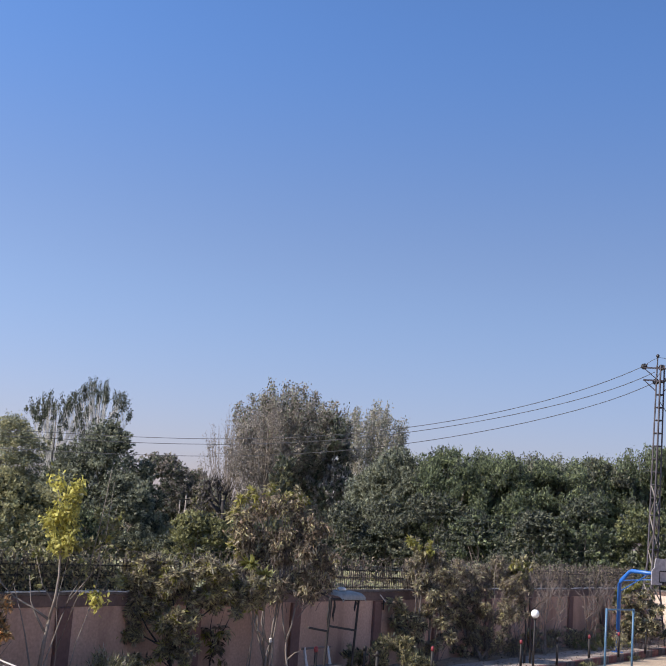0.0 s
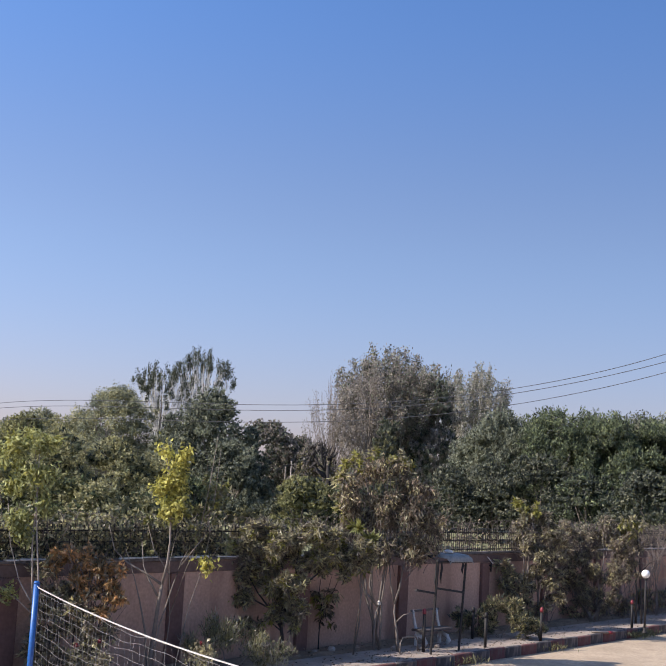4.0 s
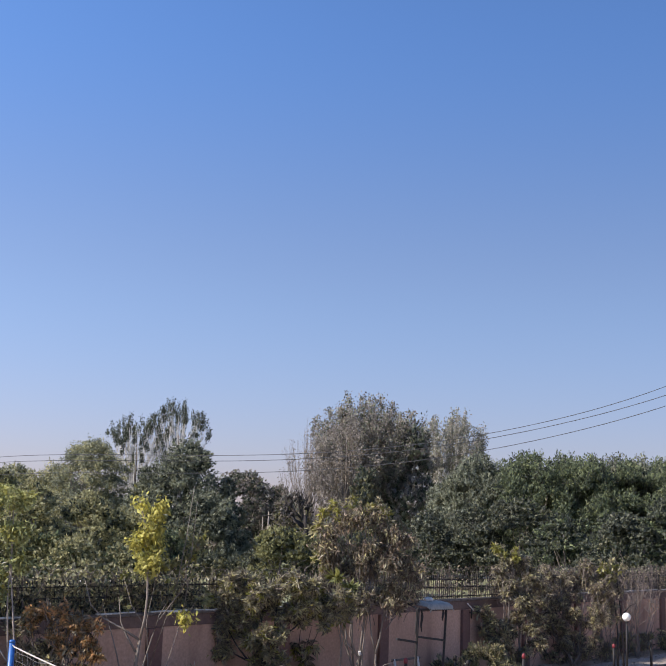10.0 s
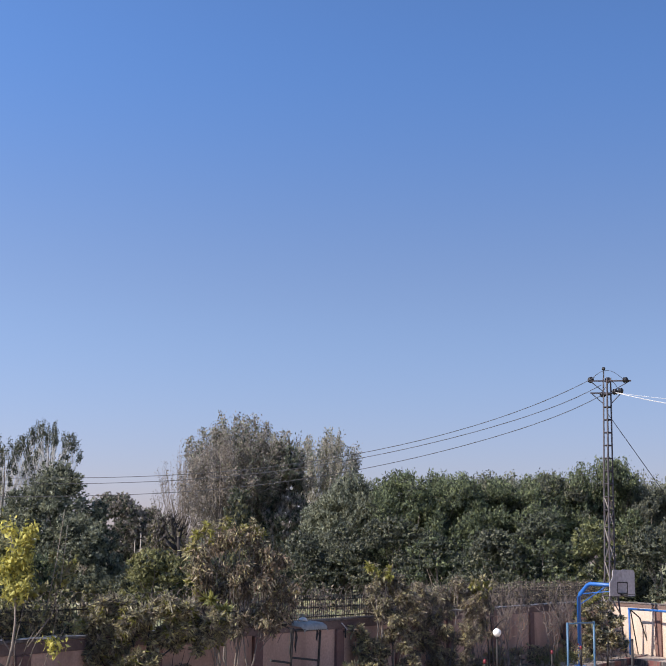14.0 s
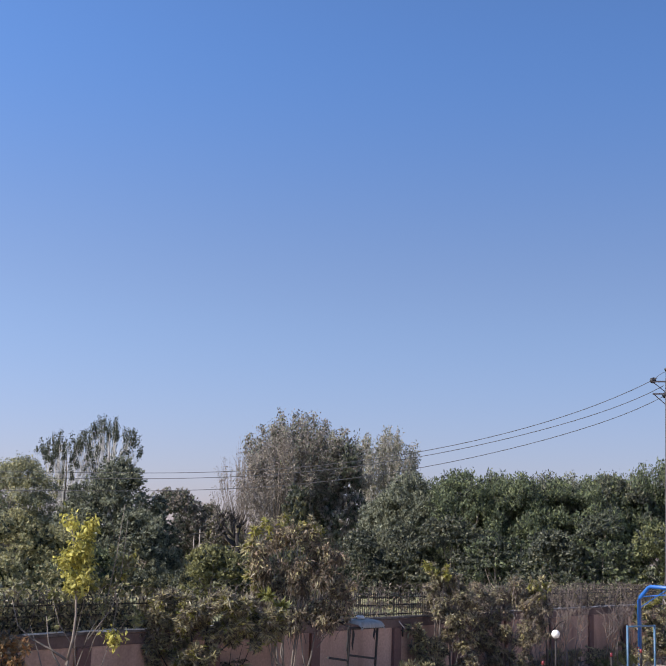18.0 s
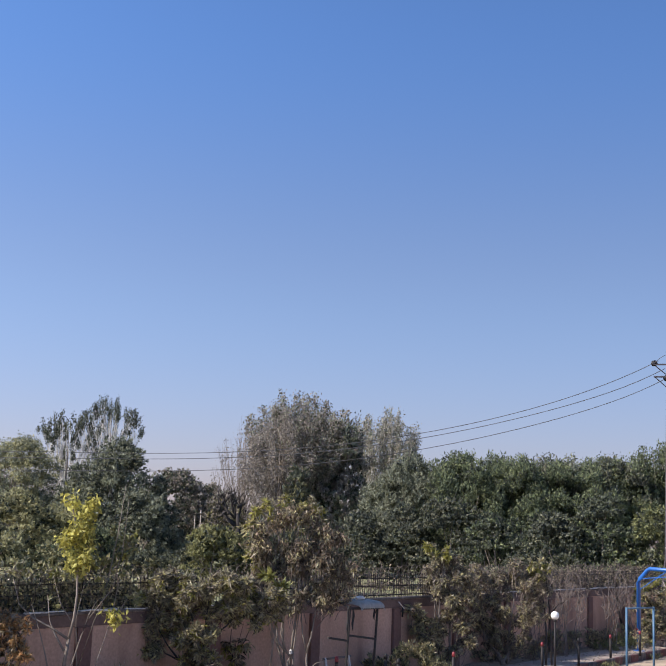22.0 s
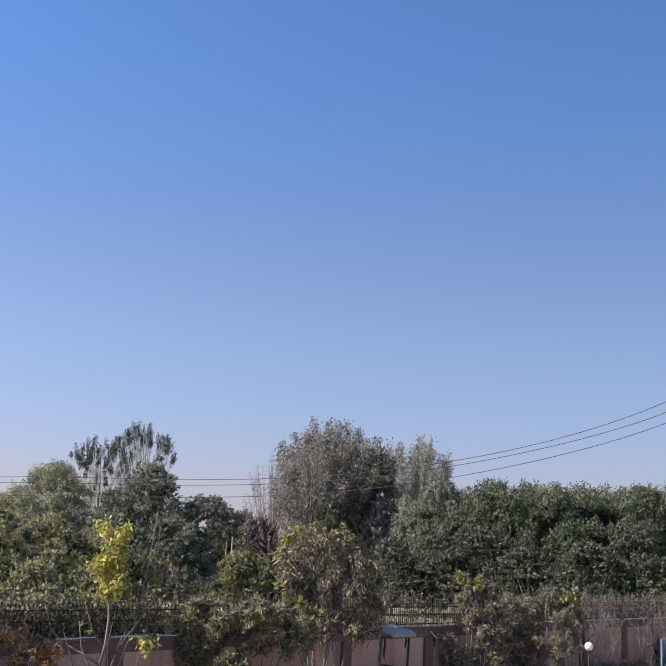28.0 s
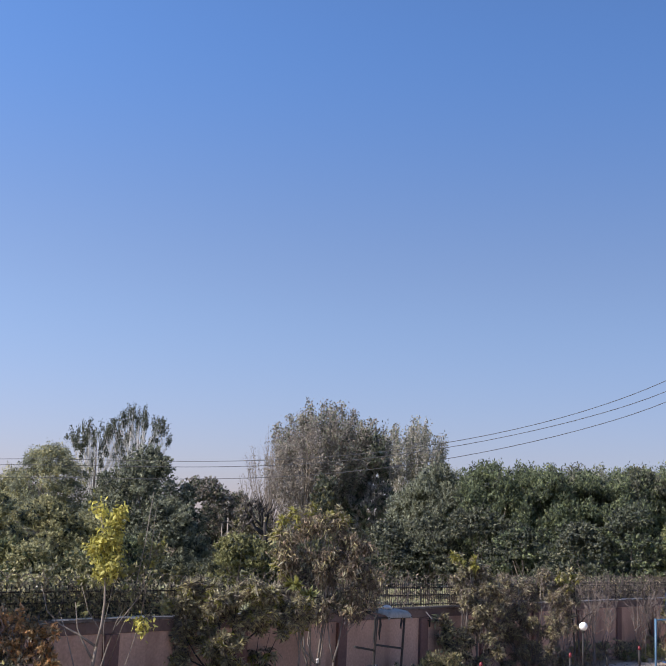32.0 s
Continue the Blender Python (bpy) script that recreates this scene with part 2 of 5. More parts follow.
# ---------------------------------------------------------------- mesh tools
class Geo:
    """Vertices and faces of one mesh."""

    def __init__(self):
        self.v, self.f = [], []

    def tube(self, pts, radii, sides=6, cap=True):
        pts = [Vector(p) for p in pts]
        if isinstance(radii, (int, float)):
            radii = [radii] * len(pts)
        s0 = len(self.v)
        for i, p in enumerate(pts):
            d = (pts[min(i + 1, len(pts) - 1)] - pts[max(i - 1, 0)]).normalized()
            a = d.cross(Vector((0, 0, 1)) if abs(d.z) < 0.95 else Vector((1, 0, 0))).normalized()
            b = d.cross(a)
            for k in range(sides):
                w = 2 * math.pi * k / sides
                self.v.append(p + radii[i] * (math.cos(w) * a + math.sin(w) * b))
        for i in range(len(pts) - 1):
            for k in range(sides):
                q = s0 + i * sides
                self.f.append((q + k, q + (k + 1) % sides, q + sides + (k + 1) % sides, q + sides + k))
        if cap:
            self.f.append(tuple(s0 + k for k in reversed(range(sides))))
            self.f.append(tuple(s0 + (len(pts) - 1) * sides + k for k in range(sides)))
        return self

    def box(self, c, size, m=None, bevel=0.0):
        """A box about c; m turns it about its centre; bevel trims its edges."""
        bm = bmesh.new()
        bmesh.ops.create_cube(bm, size=1.0)
        bmesh.ops.scale(bm, vec=size, verts=bm.verts)
        if bevel:
            bmesh.ops.bevel(bm, geom=bm.edges[:], offset=bevel, segments=1, affect="EDGES")
        t = Matrix.Translation(c) @ (m if m else Matrix())
        s0 = len(self.v)
        bm.verts.index_update()
        self.v += [t @ v.co for v in bm.verts]
        self.f += [tuple(s0 + v.index for v in f.verts) for f in bm.faces]
        bm.free()
        return self

    def ball(self, c, r, seg=20, rings=12, squash=1.0):
        s0 = len(self.v)
        for i in range(rings + 1):
            a = math.pi * i / rings
            for k in range(seg):
                w = 2 * math.pi * k / seg
                self.v.append(Vector(c) + Vector((r * math.sin(a) * math.cos(w), r * math.sin(a) * math.sin(w), r * squash * math.cos(a))))
        for i in range(rings):
            for k in range(seg):
                q = s0 + i * seg
                self.f.append((q + k, q + seg + k, q + seg + (k + 1) % seg, q + (k + 1) % seg))
        return self

    def lathe(self, c, profile, seg=14):
        """Rings of (radius, height) about a vertical axis at c."""
        s0 = len(self.v)
        for r, z in profile:
            for k in range(seg):
                w = 2 * math.pi * k / seg
                self.v.append(Vector(c) + Vector((r * math.cos(w), r * math.sin(w), z)))
        for i in range(len(profile) - 1):
            for k in range(seg):
                q = s0 + i * seg
                self.f.append((q + k, q + (k + 1) % seg, q + seg + (k + 1) % seg, q + seg + k))
        self.f.append(tuple(s0 + k for k in reversed(range(seg))))
        self.f.append(tuple(s0 + (len(profile) - 1) * seg + k for k in range(seg)))
        return self

    def mesh(self, name, mat, smooth=False):
        me = bpy.data.meshes.new(name)
        me.from_pydata([tuple(v) for v in self.v], [], self.f)
        me.materials.append(mat)
        if smooth:
            me.polygons.foreach_set("use_smooth", [True] * len(me.polygons))
        me.update()
        return me


def part(name, geo, mat, parent=None, label="", smooth=False):
    ob = new(name, geo.mesh(name, mat, smooth) if isinstance(geo, Geo) else geo)
    ob.parent = parent
    return tagged(ob, label)


def thing(name, at, label, category, group="", kind=""):
    ob = new(name)
    ob.location = at
    ob.empty_display_size = 0.2
    return tagged(ob, label, category, group, kind)


def turn(deg):
    return Matrix.Rotation(radians(deg), 4, "Z")


# ---------------------------------------------------------------- foliage tools
def leaf_mesh(name, centre, axis, size, aspect, mat, rng, droop=0.0, face=None):
    """Kite-shaped leaves, folded a little along the rib: centre (n,3), axis along the leaf (n,3), size (n)."""
    n = len(centre)
    axis = axis + np.array([0, 0, -droop])
    axis /= np.linalg.norm(axis, axis=1)[:, None] + 1e-9
    side = np.cross(axis, rng.normal(size=(n, 3)) if face is None else face + rng.normal(size=(n, 3)) * 0.38)
    side /= np.linalg.norm(side, axis=1)[:, None] + 1e-9
    up = np.cross(axis, side)
    s = size[:, None]
    v = np.empty((n, 4, 3))
    v[:, 0] = centre - axis * s * 0.5
    v[:, 1] = centre + side * s * aspect * 0.5 + up * s * 0.10 - axis * s * 0.05
    v[:, 2] = centre + axis * s * 0.5
    v[:, 3] = centre - side * s * aspect * 0.5 + up * s * 0.10 - axis * s * 0.05
    me = bpy.data.meshes.new(name)
    me.from_pydata(v.reshape(-1, 3), [], np.arange(4 * n).reshape(-1, 4))
    me.materials.append(mat)
    me.update()
    return me


def envelope(shape, h):
    """Relative half-width of a crown at relative height h."""
    if shape == "dome":
        return math.sqrt(max(0.0, 1 - h ** 2.4)) * (0.82 + 0.18 * min(1, h * 4))
    if shape == "vase":
        return (0.35 + 0.75 * h ** 0.8) * math.sqrt(max(0.0, 1 - max(0, (h - 0.62) / 0.38) ** 2))
    if shape == "column":
        return min(1.0, 0.5 + h * 1.4) * math.sqrt(max(0.0, 1 - max(0, (h - 0.5) / 0.5) ** 2.2))
    return math.sqrt(max(0.0, 1 - (2 * h - 1) ** 2)) * 0.97 + 0.03


def crown_lobes(rng, w, z0, z1, shape, count, r):
    """Centres and radii of the leafy boughs that fill a crown."""
    out = []
    while len(out) < count:
        h = rng.uniform(0.02, 0.98)
        e = envelope(shape, h) * w / 2
        a, q = rng.uniform(0, 2 * math.pi), math.sqrt(rng.uniform(0.2, 1.0))
        rr = r * rng.uniform(0.65, 1.3)
        k = max(0.0, e - rr * 0.55) * q
        out.append((math.cos(a) * k, math.sin(a) * k, z0 + h * (z1 - z0) - rr * 0.5 * h, rr))
    return out


def foliage(rng, lobes, n, sprig, leaf, stretch=1.0, hollow=0.55, low=1.0, whorl=0.0, per=9):
    """Leaf centres, axes and sizes: sprigs over the surface of each lobe, leaves about each sprig; whorl: how far the leaves of a sprig spread from one point."""
    lobes = np.array(lobes)
    area = lobes[:, 3] ** 2
    k = rng.choice(len(lobes), size=max(2, n // per), p=area / area.sum())
    d = rng.normal(size=(len(k), 3))
    d /= np.linalg.norm(d, axis=1)[:, None]
    d[:, 2] = np.where(d[:, 2] < 0, d[:, 2] * low, d[:, 2])
    rad = lobes[k, 3] * rng.uniform(hollow, 1.08, len(k))
    c = lobes[k, :3] + d * rad[:, None] * np.array([1, 1, stretch])
    cc = np.repeat(c, per, 0)
    out = np.repeat(d, per, 0)
    size = leaf * rng.uniform(0.6, 1.35, len(cc))
    off = rng.normal(size=cc.shape) * sprig * np.array([0.5, 0.5, 0.5 * stretch])
    ray = rng.normal(size=cc.shape) * 0.75 + out * 0.7 + np.array([0, 0, 0.35])
    ray /= np.linalg.norm(ray, axis=1)[:, None] + 1e-9
    pts = cc + off * (1 - whorl) + ray * size[:, None] * 0.5 * whorl
    loose = out * 0.3 + rng.normal(size=cc.shape) * 0.6 + np.array([0, 0, 0.25 * (stretch - 1)])
    return pts, loose * (1 - whorl) + ray * whorl, size, out + np.array([0, 0, 0.25])


def limbs(rng, base, lobes, height, radius, fork, mat, parent, many=7, name="trunk", lean=(0, 0), bend=0.06):
    """A tapered trunk that forks into limbs which run to the boughs."""
    g = Geo()
    f = Vector((lean[0], lean[1], fork))
    mid = Vector((lean[0] * 0.5 + rng.uniform(-bend, bend) * fork, lean[1] * 0.5 + rng.uniform(-bend, bend) * fork, fork * 0.5))
    g.tube([(0, 0, -0.1), (0, 0, 0.15), mid, f], [radius * 1.35, radius * 1.05, radius * 0.85, radius * 0.7], 8)
    part(name, g, mat, parent, smooth=True)
    pick = rng.choice(len(lobes), size=min(many, len(lobes)), replace=False)
    for i in pick:
        e = Vector(lobes[i][:3])
        s = f if e.z > fork * 0.9 else mid
        m1 = s.lerp(e, 0.35) + Vector(rng.normal(size=3) * 0.05 * (e - s).length) + Vector((0, 0, 0.08 * (e - s).length))
        m2 = s.lerp(e, 0.7) + Vector(rng.normal(size=3) * 0.05 * (e - s).length)
        g = Geo().tube([s, m1, m2, e], [radius * 0.5, radius * 0.34, radius * 0.2, radius * 0.07], 6)
        for _ in range(3):
            b0 = m1.lerp(e, rng.uniform(0.1, 0.9))
            b1 = b0 + Vector(rng.normal(size=3)) * lobes[i][3] * 0.5 + Vector((0, 0, lobes[i][3] * 0.4))
            g.tube([b0, b0.lerp(b1, 0.5) + Vector(rng.normal(size=3)) * 0.04, b1], [radius * 0.14, radius * 0.09, radius * 0.03], 5)
        part("limb", g, mat, parent, smooth=True)


def tree(name, at, w, z0, z1, shape, mats, label, category="tree", group="", seed=1, boughs=26, bough=1.6, n=9000, sprig=0.5, leaf=0.28,
         aspect=0.55, stretch=1.0, bark=None, radius=0.18, fork=None, many=7, droop=0.0, hollow=0.5, low=1.0, depth=1.0, lean=(0, 0), whorl=0.55):
    """A tree or shrub: trunk, limbs, and one crown of leaves for each foliage colour."""
    rng = np.random.default_rng(seed)
    t = thing(name, at, label, category, group)
    lobes = crown_lobes(rng, w * 1.16, z0, z1, shape, boughs, bough)
    lobes = [(x + lean[0] * z / z1, y * depth + lean[1] * z / z1, z, r) for x, y, z, r in lobes]
    limbs(rng, at, lobes, z1, radius, fork if fork else max(0.35, z0 + 0.12 * (z1 - z0)), bark or M_BARK, t, many, lean=(lean[0] * 0.4, lean[1] * 0.4))
    for mat, share in mats:
        sub = lobes if share >= 0.5 else [lobes[i] for i in rng.choice(len(lobes), size=max(3, int(len(lobes) * 0.7)), replace=False)]
        c, a, s, f = foliage(rng, sub, int(n * share * 1.9), sprig, leaf, stretch, hollow, low, whorl)
        part("crown", leaf_mesh("crown", c, a, s, aspect, mat, rng, droop, f), mat, t)
    return t

# ---------------------------------------------------------------- ground and walls
WALL_AT, WALL_TURN = Vector((-6.87, 24.71, 0)), 53.33      # the long wall: local x along it, local -y towards the court
SIDE_AT, SIDE_TURN = Vector((20.3, 61.2, 0)), -72.5        # the side wall from the far corner
WALL_H = 2.52


def by_wall(s, n, z=0.0):
    """A place s metres along the long wall and n metres in front of it."""
    a = radians(WALL_TURN)
    return Vector((WALL_AT.x + s * math.cos(a) + n * math.sin(a), WALL_AT.y + s * math.sin(a) - n * math.cos(a), z))


def setting(name, geo, mat, at=(0, 0, 0), deg=0, label="", category=""):
    ob = part(name, geo, mat)
    ob.matrix_world = Matrix.Translation(at) @ turn(deg)
    return tagged(ob, label, category, kind="structure")


g = Geo()
ring = [0, 60, 140, 400, 1200, 4000]
for i, r in enumerate(ring):
    for k in range(32):
        g.v.append(Vector((r * math.cos(k * math.pi / 16), 60 + r * math.sin(k * math.pi / 16), -0.14)))
    if i:
        for k in range(32):
            q = (i - 1) * 32
            g.f.append((q + k, q + 32 + k, q + 32 + (k + 1) % 32, q + (k + 1) % 32))
setting("ground", g, M_FIELD, label="rough yellow-green grass field beyond the wall", category="ground")
g = Geo().box((8, -33.0, -0.17), (75, 60, 0.11))
setting("court", g, M_SAND, WALL_AT, WALL_TURN, "dusty sand-coloured sports court", "court")
g = Geo().box((17.5, -2.0, 0.07), (56, 1.75, 0.15), bevel=0.01)
pavement = setting("pavement", g, M_CONCRETE, WALL_AT, WALL_TURN, "worn concrete footpath along the wall", "pavement")
g = Geo().box((14, -1.1, 0.05), (27, 2.1, 0.19), bevel=0.01)
pavement_side = setting("pavement_side", g, M_CONCRETE, SIDE_AT, SIDE_TURN, "worn concrete footpath along the side wall", "pavement")
g = Geo()
rng = np.random.default_rng(5)
nx, ny = 110, 5
for i in range(nx + 1):
    for j in range(ny + 1):
        edge = j in (0, ny)
        g.v.append(Vector((-10 + 55 * i / nx, -1.12 * j / ny - 0.01, 0.10 if edge else 0.13 + rng.uniform(0, 0.09))))
for i in range(nx):
    for j in range(ny):
        q = i * (ny + 1) + j
        g.f.append((q, q + 1, q + ny + 2, q + ny + 1))
setting("flower_bed", g, M_SOIL, WALL_AT, WALL_TURN, "bare earth bed at the foot of the wall", "ground")

PILASTERS = [-9.3, -4.6, 0.0, 4.78, 9.52, 14.2, 18.92, 23.1, 27.3, 31.55, 35.75, 40.1]
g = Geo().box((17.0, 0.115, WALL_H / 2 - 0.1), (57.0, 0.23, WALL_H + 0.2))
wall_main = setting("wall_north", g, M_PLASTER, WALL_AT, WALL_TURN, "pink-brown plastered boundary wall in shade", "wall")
g = Geo().box((17.0, 0.115, WALL_H - 0.14 + 0.0), (57.1, 0.28, 0.26), bevel=0.01)
part("coping_band", g, M_BAND, wall_main, "dark brown band under the coping")
stone = Geo().box((0, 0, 0), (2.36, 0.33, 0.07), bevel=0.015).mesh("coping_stone", M_COPING)
for i in range(24):
    ob = part("coping_stone", stone, M_COPING, wall_main)
    ob.location = (-10.3 + i * 2.375, 0.115, WALL_H + 0.03 + 0.006 * (i % 3))
# Rough pale strips added along the coping stand for its sunlit edge.
caps = [Geo().box((0, 0, 0), (long, 0.10, 0.035), bevel=0.012).mesh("sunlit_edge", M_LIME) for long in (0.22, 0.34, 0.47)]
rng = np.random.default_rng(31)
x = -8.0
while x < 44.0:
    k = int(rng.integers(3))
    long = (0.22, 0.34, 0.47)[k]
    if not 12.6 < x < 26.5 and rng.uniform() > 0.12:
        ob = part("sunlit_edge", caps[k], M_LIME, wall_main, "rough pale strip added as the sunlit edge of the coping")
        ob.location = (x + long / 2, -0.01 + rng.uniform(-0.02, 0.02), WALL_H + 0.075 + rng.uniform(-0.006, 0.012))
        ob.rotation_euler = (radians(rng.uniform(-6, 6)), radians(rng.uniform(-2.5, 2.5)), radians(rng.uniform(-3, 3)))
        ob.scale = (1, rng.uniform(0.6, 1.3), rng.uniform(0.6, 1.5))
    x += long + rng.uniform(-0.01, 0.03)
pil = Geo().box((0, 0, 0), (0.46, 0.16, WALL_H - 0.28), bevel=0.012).mesh("pilaster", M_PILASTER)
for x in PILASTERS:
    ob = part("pilaster", pil, M_PILASTER, wall_main)
    ob.location = (x, -0.02, (WALL_H - 0.28) / 2)
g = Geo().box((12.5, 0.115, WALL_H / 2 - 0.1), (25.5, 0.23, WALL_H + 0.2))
wall_side = setting("wall_east", g, M_PLASTER_LIT, SIDE_AT, SIDE_TURN, "plastered side wall with sunlight put into its pale pink", "wall")
g = Geo().box((12.5, 0.115, WALL_H - 0.10), (25.6, 0.27, 0.16), bevel=0.01)
part("coping_band", g, M_BAND, wall_side, "dark brown band under the coping")
for i in range(11):
    ob = part("coping_stone", stone, M_COPING, wall_side)
    ob.location = (1.0 + i * 2.375, 0.115, WALL_H + 0.03 + 0.006 * (i % 3))
for x in (4.6, 9.2, 13.8, 18.4):
    ob = part("pilaster", pil, M_PILASTER, wall_side)
    ob.location = (x, -0.02, (WALL_H - 0.28) / 2)

# kerb stones, painted red and black by turns
red = Geo().box((0, 0, 0), (0.90, 0.16, 0.36), bevel=0.02).mesh("kerbstone", M_KERB_RED)
black = Geo().box((0, 0, 0), (0.90, 0.16, 0.36), bevel=0.02).mesh("kerbstone", M_KERB_BLACK)
rng = np.random.default_rng(11)
for i in range(61):
    ob = part("kerbstone", red if i % 2 else black, M_KERB_RED, pavement)
    ob.location = (-10 + i * 0.915, -2.96 + rng.uniform(-0.012, 0.012), -0.005 + rng.uniform(-0.01, 0.008))
    ob.rotation_euler = (0, 0, radians(rng.uniform(-0.8, 0.8)))

for i in range(24):
    ob = part("kerbstone", black if i % 2 else red, M_KERB_RED, pavement_side)
    ob.location = (3.4 + i * 0.915, -2.24 + rng.uniform(-0.012, 0.012), -0.005 + rng.uniform(-0.01, 0.008))

# iron railing on the wall, one panel to each bay
picket = Geo().tube([(0, 0, 0), (0, 0, 0.66)], 0.011, 4).tube([(0, 0, 0.66), (0, 0, 0.70), (0, 0, 0.76)], [0.011, 0.022, 0.002], 4).mesh("picket", M_IRON)
ends = PILASTERS + [45.2]
for a, b in zip(ends[:-1], ends[1:]):
    panel = thing("railing_panel", by_wall(a, -0.115, WALL_H + 0.075), "black spiked iron railing panel on top of the wall", "railing", "railing on the wall")
    panel.rotation_euler = (0, 0, radians(WALL_TURN))
    w = b - a
    for z in (0.07, 0.36, 0.60):
        part("rail", Geo().box((w / 2, 0, z), (w - 0.04, 0.022, 0.032)), M_IRON, panel)
    part("post", Geo().box((0.02, 0, 0.38), (0.034, 0.034, 0.76), bevel=0.004), M_IRON, panel)
    for i in range(1, int(w / 0.125)):
        ob = part("picket", picket, M_IRON, panel)
        ob.location = (i * 0.125, 0.018, 0.0)

# razor wire looped along the railing
g = Geo()
rng = np.random.default_rng(21)
pts = [Vector((s, 0.115 + 0.02 + 0.14 * math.cos(s * 17) + 0.015 * rng.normal(), WALL_H + 0.90 + 0.05 * math.sin(s * 1.3) + 0.15 * math.sin(s * 17) + 0.015 * rng.normal())) for s in np.arange(-9, 45, 0.035)]
g.tube(pts, 0.008, 3, False)
coil = part("razor_wire", g, M_RUST)
coil.matrix_world = Matrix.Translation(WALL_AT) @ turn(WALL_TURN)
tagged(coil, "coiled razor wire along the top of the railing", "wire", kind="stuff")


# ---------------------------------------------------------------- things in the court
def volleyball_post(at):
    t = thing("volleyball_post", at, "bright blue painted steel volleyball post", "post", "volleyball posts")
    part("pole", Geo().tube([(0, 0, 0), (0, 0, 2.56)], 0.052, 14), M_BLUE, t, smooth=True)
    part("cap", Geo().lathe((0, 0, 2.56), [(0.056, 0), (0.056, 0.03), (0.03, 0.05)]), M_BLUE, t, smooth=True)
    part("hook", Geo().tube([(0.05, 0, 2.48), (0.10, 0, 2.48), (0.11, 0, 2.52)], 0.008), M_STEEL, t)
    part("base_plate", Geo().lathe((0, 0, 0), [(0.14, 0), (0.14, 0.02), (0.06, 0.03)]), M_BLUE, t)
    return t


POST_A, POST_B = Vector((-5.52, 21.71, -0.115)), Vector((0.95, 12.20, -0.115))
volleyball_post(POST_A)
volleyball_post(POST_B)
t = thing("volleyball_net", POST_A, "sagging volleyball net with a white tape", "net")
way = POST_B - POST_A
span = way.length


def net_point(u, drop):
    sag = 0.20 * 4 * u * (1 - u) * (1 - 0.35 * drop)
    return Vector((way.x * u, way.y * u, 2.52 - 0.09 * u - sag - drop))


us = np.linspace(0.008, 0.992, 60)
g = Geo()
for a, b in zip(us[:-1], us[1:]):
    p, q = net_point(a, 0), net_point(b, 0)
    side = Vector((-way.y, way.x, 0)).normalized() * 0.006
    s0 = len(g.v)
    g.v += [p - side, p + side, p + side + Vector((0, 0, -0.020)), p - side + Vector((0, 0, -0.020)), q - side, q + side, q + side + Vector((0, 0, -0.020)), q - side + Vector((0, 0, -0.020))]
    g.f += [(s0, s0 + 4, s0 + 5, s0 + 1), (s0 + 1, s0 + 5, s0 + 6, s0 + 2), (s0 + 2, s0 + 6, s0 + 7, s0 + 3), (s0 + 3, s0 + 7, s0 + 4, s0)]
part("tape", g, M_ROPE, t, "white canvas top tape")
g = Geo()
cols = 62
for i in range(cols + 1):
    u = 0.02 + 0.96 * i / cols
    g.tube([net_point(u + 0.0045 * math.sin(2.3 * i + d * 6), d + 0.02 * math.sin(i * 1.7)) for d in (0.02, 0.3, 0.6, 0.9, 1.2, 1.5)], 0.0027, 3, False)
for j in range(11):
    d = 0.05 + j * 0.15
    g.tube([net_point(u, d + 0.035 * math.sin(23 * u + j * 0.8) + 0.012 * math.sin(71 * u + j * 2.1)) for u in np.linspace(0.02, 0.98, 110)], 0.0027, 3, False)
part("mesh_twine", g, M_NET, t, "grey knotted twine")
part("tie_cord", Geo().tube([(0.0, 0, 2.52), net_point(0.008, 0)], 0.01, 5).tube([(0.0, 0, 1.1), net_point(0.02, 1.4)], 0.006, 5), M_ROPE, t)


def pipe_post(at, red_top, tall=0.98, lean=0.0):
    t = thing("pipe_bollard", at, "black pipe bollard with a red painted tip" if red_top else "black pipe bollard beside the kerb", "bollard", "bollards along the footpath")
    t.rotation_euler = (radians(lean), radians(lean * 0.6), 0)
    part("pipe", Geo().tube([(0, 0, -0.02), (0, 0, tall - 0.12)], 0.045, 10), M_BLACKPIPE, t, smooth=True)
    part("tip", Geo().lathe((0, 0, tall - 0.12), [(0.052, 0), (0.056, 0.06), (0.050, 0.12), (0.02, 0.15)], 10), M_RED if red_top else M_BLACKPIPE, t, "red tip" if red_top else "", smooth=True)


for (x, y), r, h in (((2.16, 33.3), True, 1.12), ((4.01, 34.99), False, 0.95), ((5.94, 37.32), True, 0.98), ((9.93, 42.68), True, 0.92), ((3.83, 36.9), False, 0.9),
                     ((11.69, 44.49), False, 0.95), ((13.83, 47.82), True, 0.88), ((15.52, 49.44), True, 0.95), ((17.46, 51.91), False, 0.88)):
    pipe_post((x, y, 0.145), r, h, (x * 7 % 3) - 1.5)

# garden lamp with an opal globe
t = thing("garden_lamp", (10.03, 41.29, 0.145), "black garden lamp post with a white opal globe", "lamp")
part("pole", Geo().tube([(0, 0, 0), (0, 0, 1.78)], [0.038, 0.032], 10), M_BLACKPIPE, t, smooth=True)
part("base", Geo().lathe((0, 0, 0), [(0.10, 0), (0.10, 0.03), (0.06, 0.06), (0.05, 0.18)]), M_BLACKPIPE, t, smooth=True)
part("collar", Geo().lathe((0, 0, 1.74), [(0.04, 0), (0.07, 0.03), (0.07, 0.07)]), M_BLACKPIPE, t, smooth=True)
part("globe", Geo().ball((0, 0, 1.945), 0.142, 24, 16), M_GLOBE, t, "white opal globe", smooth=True)

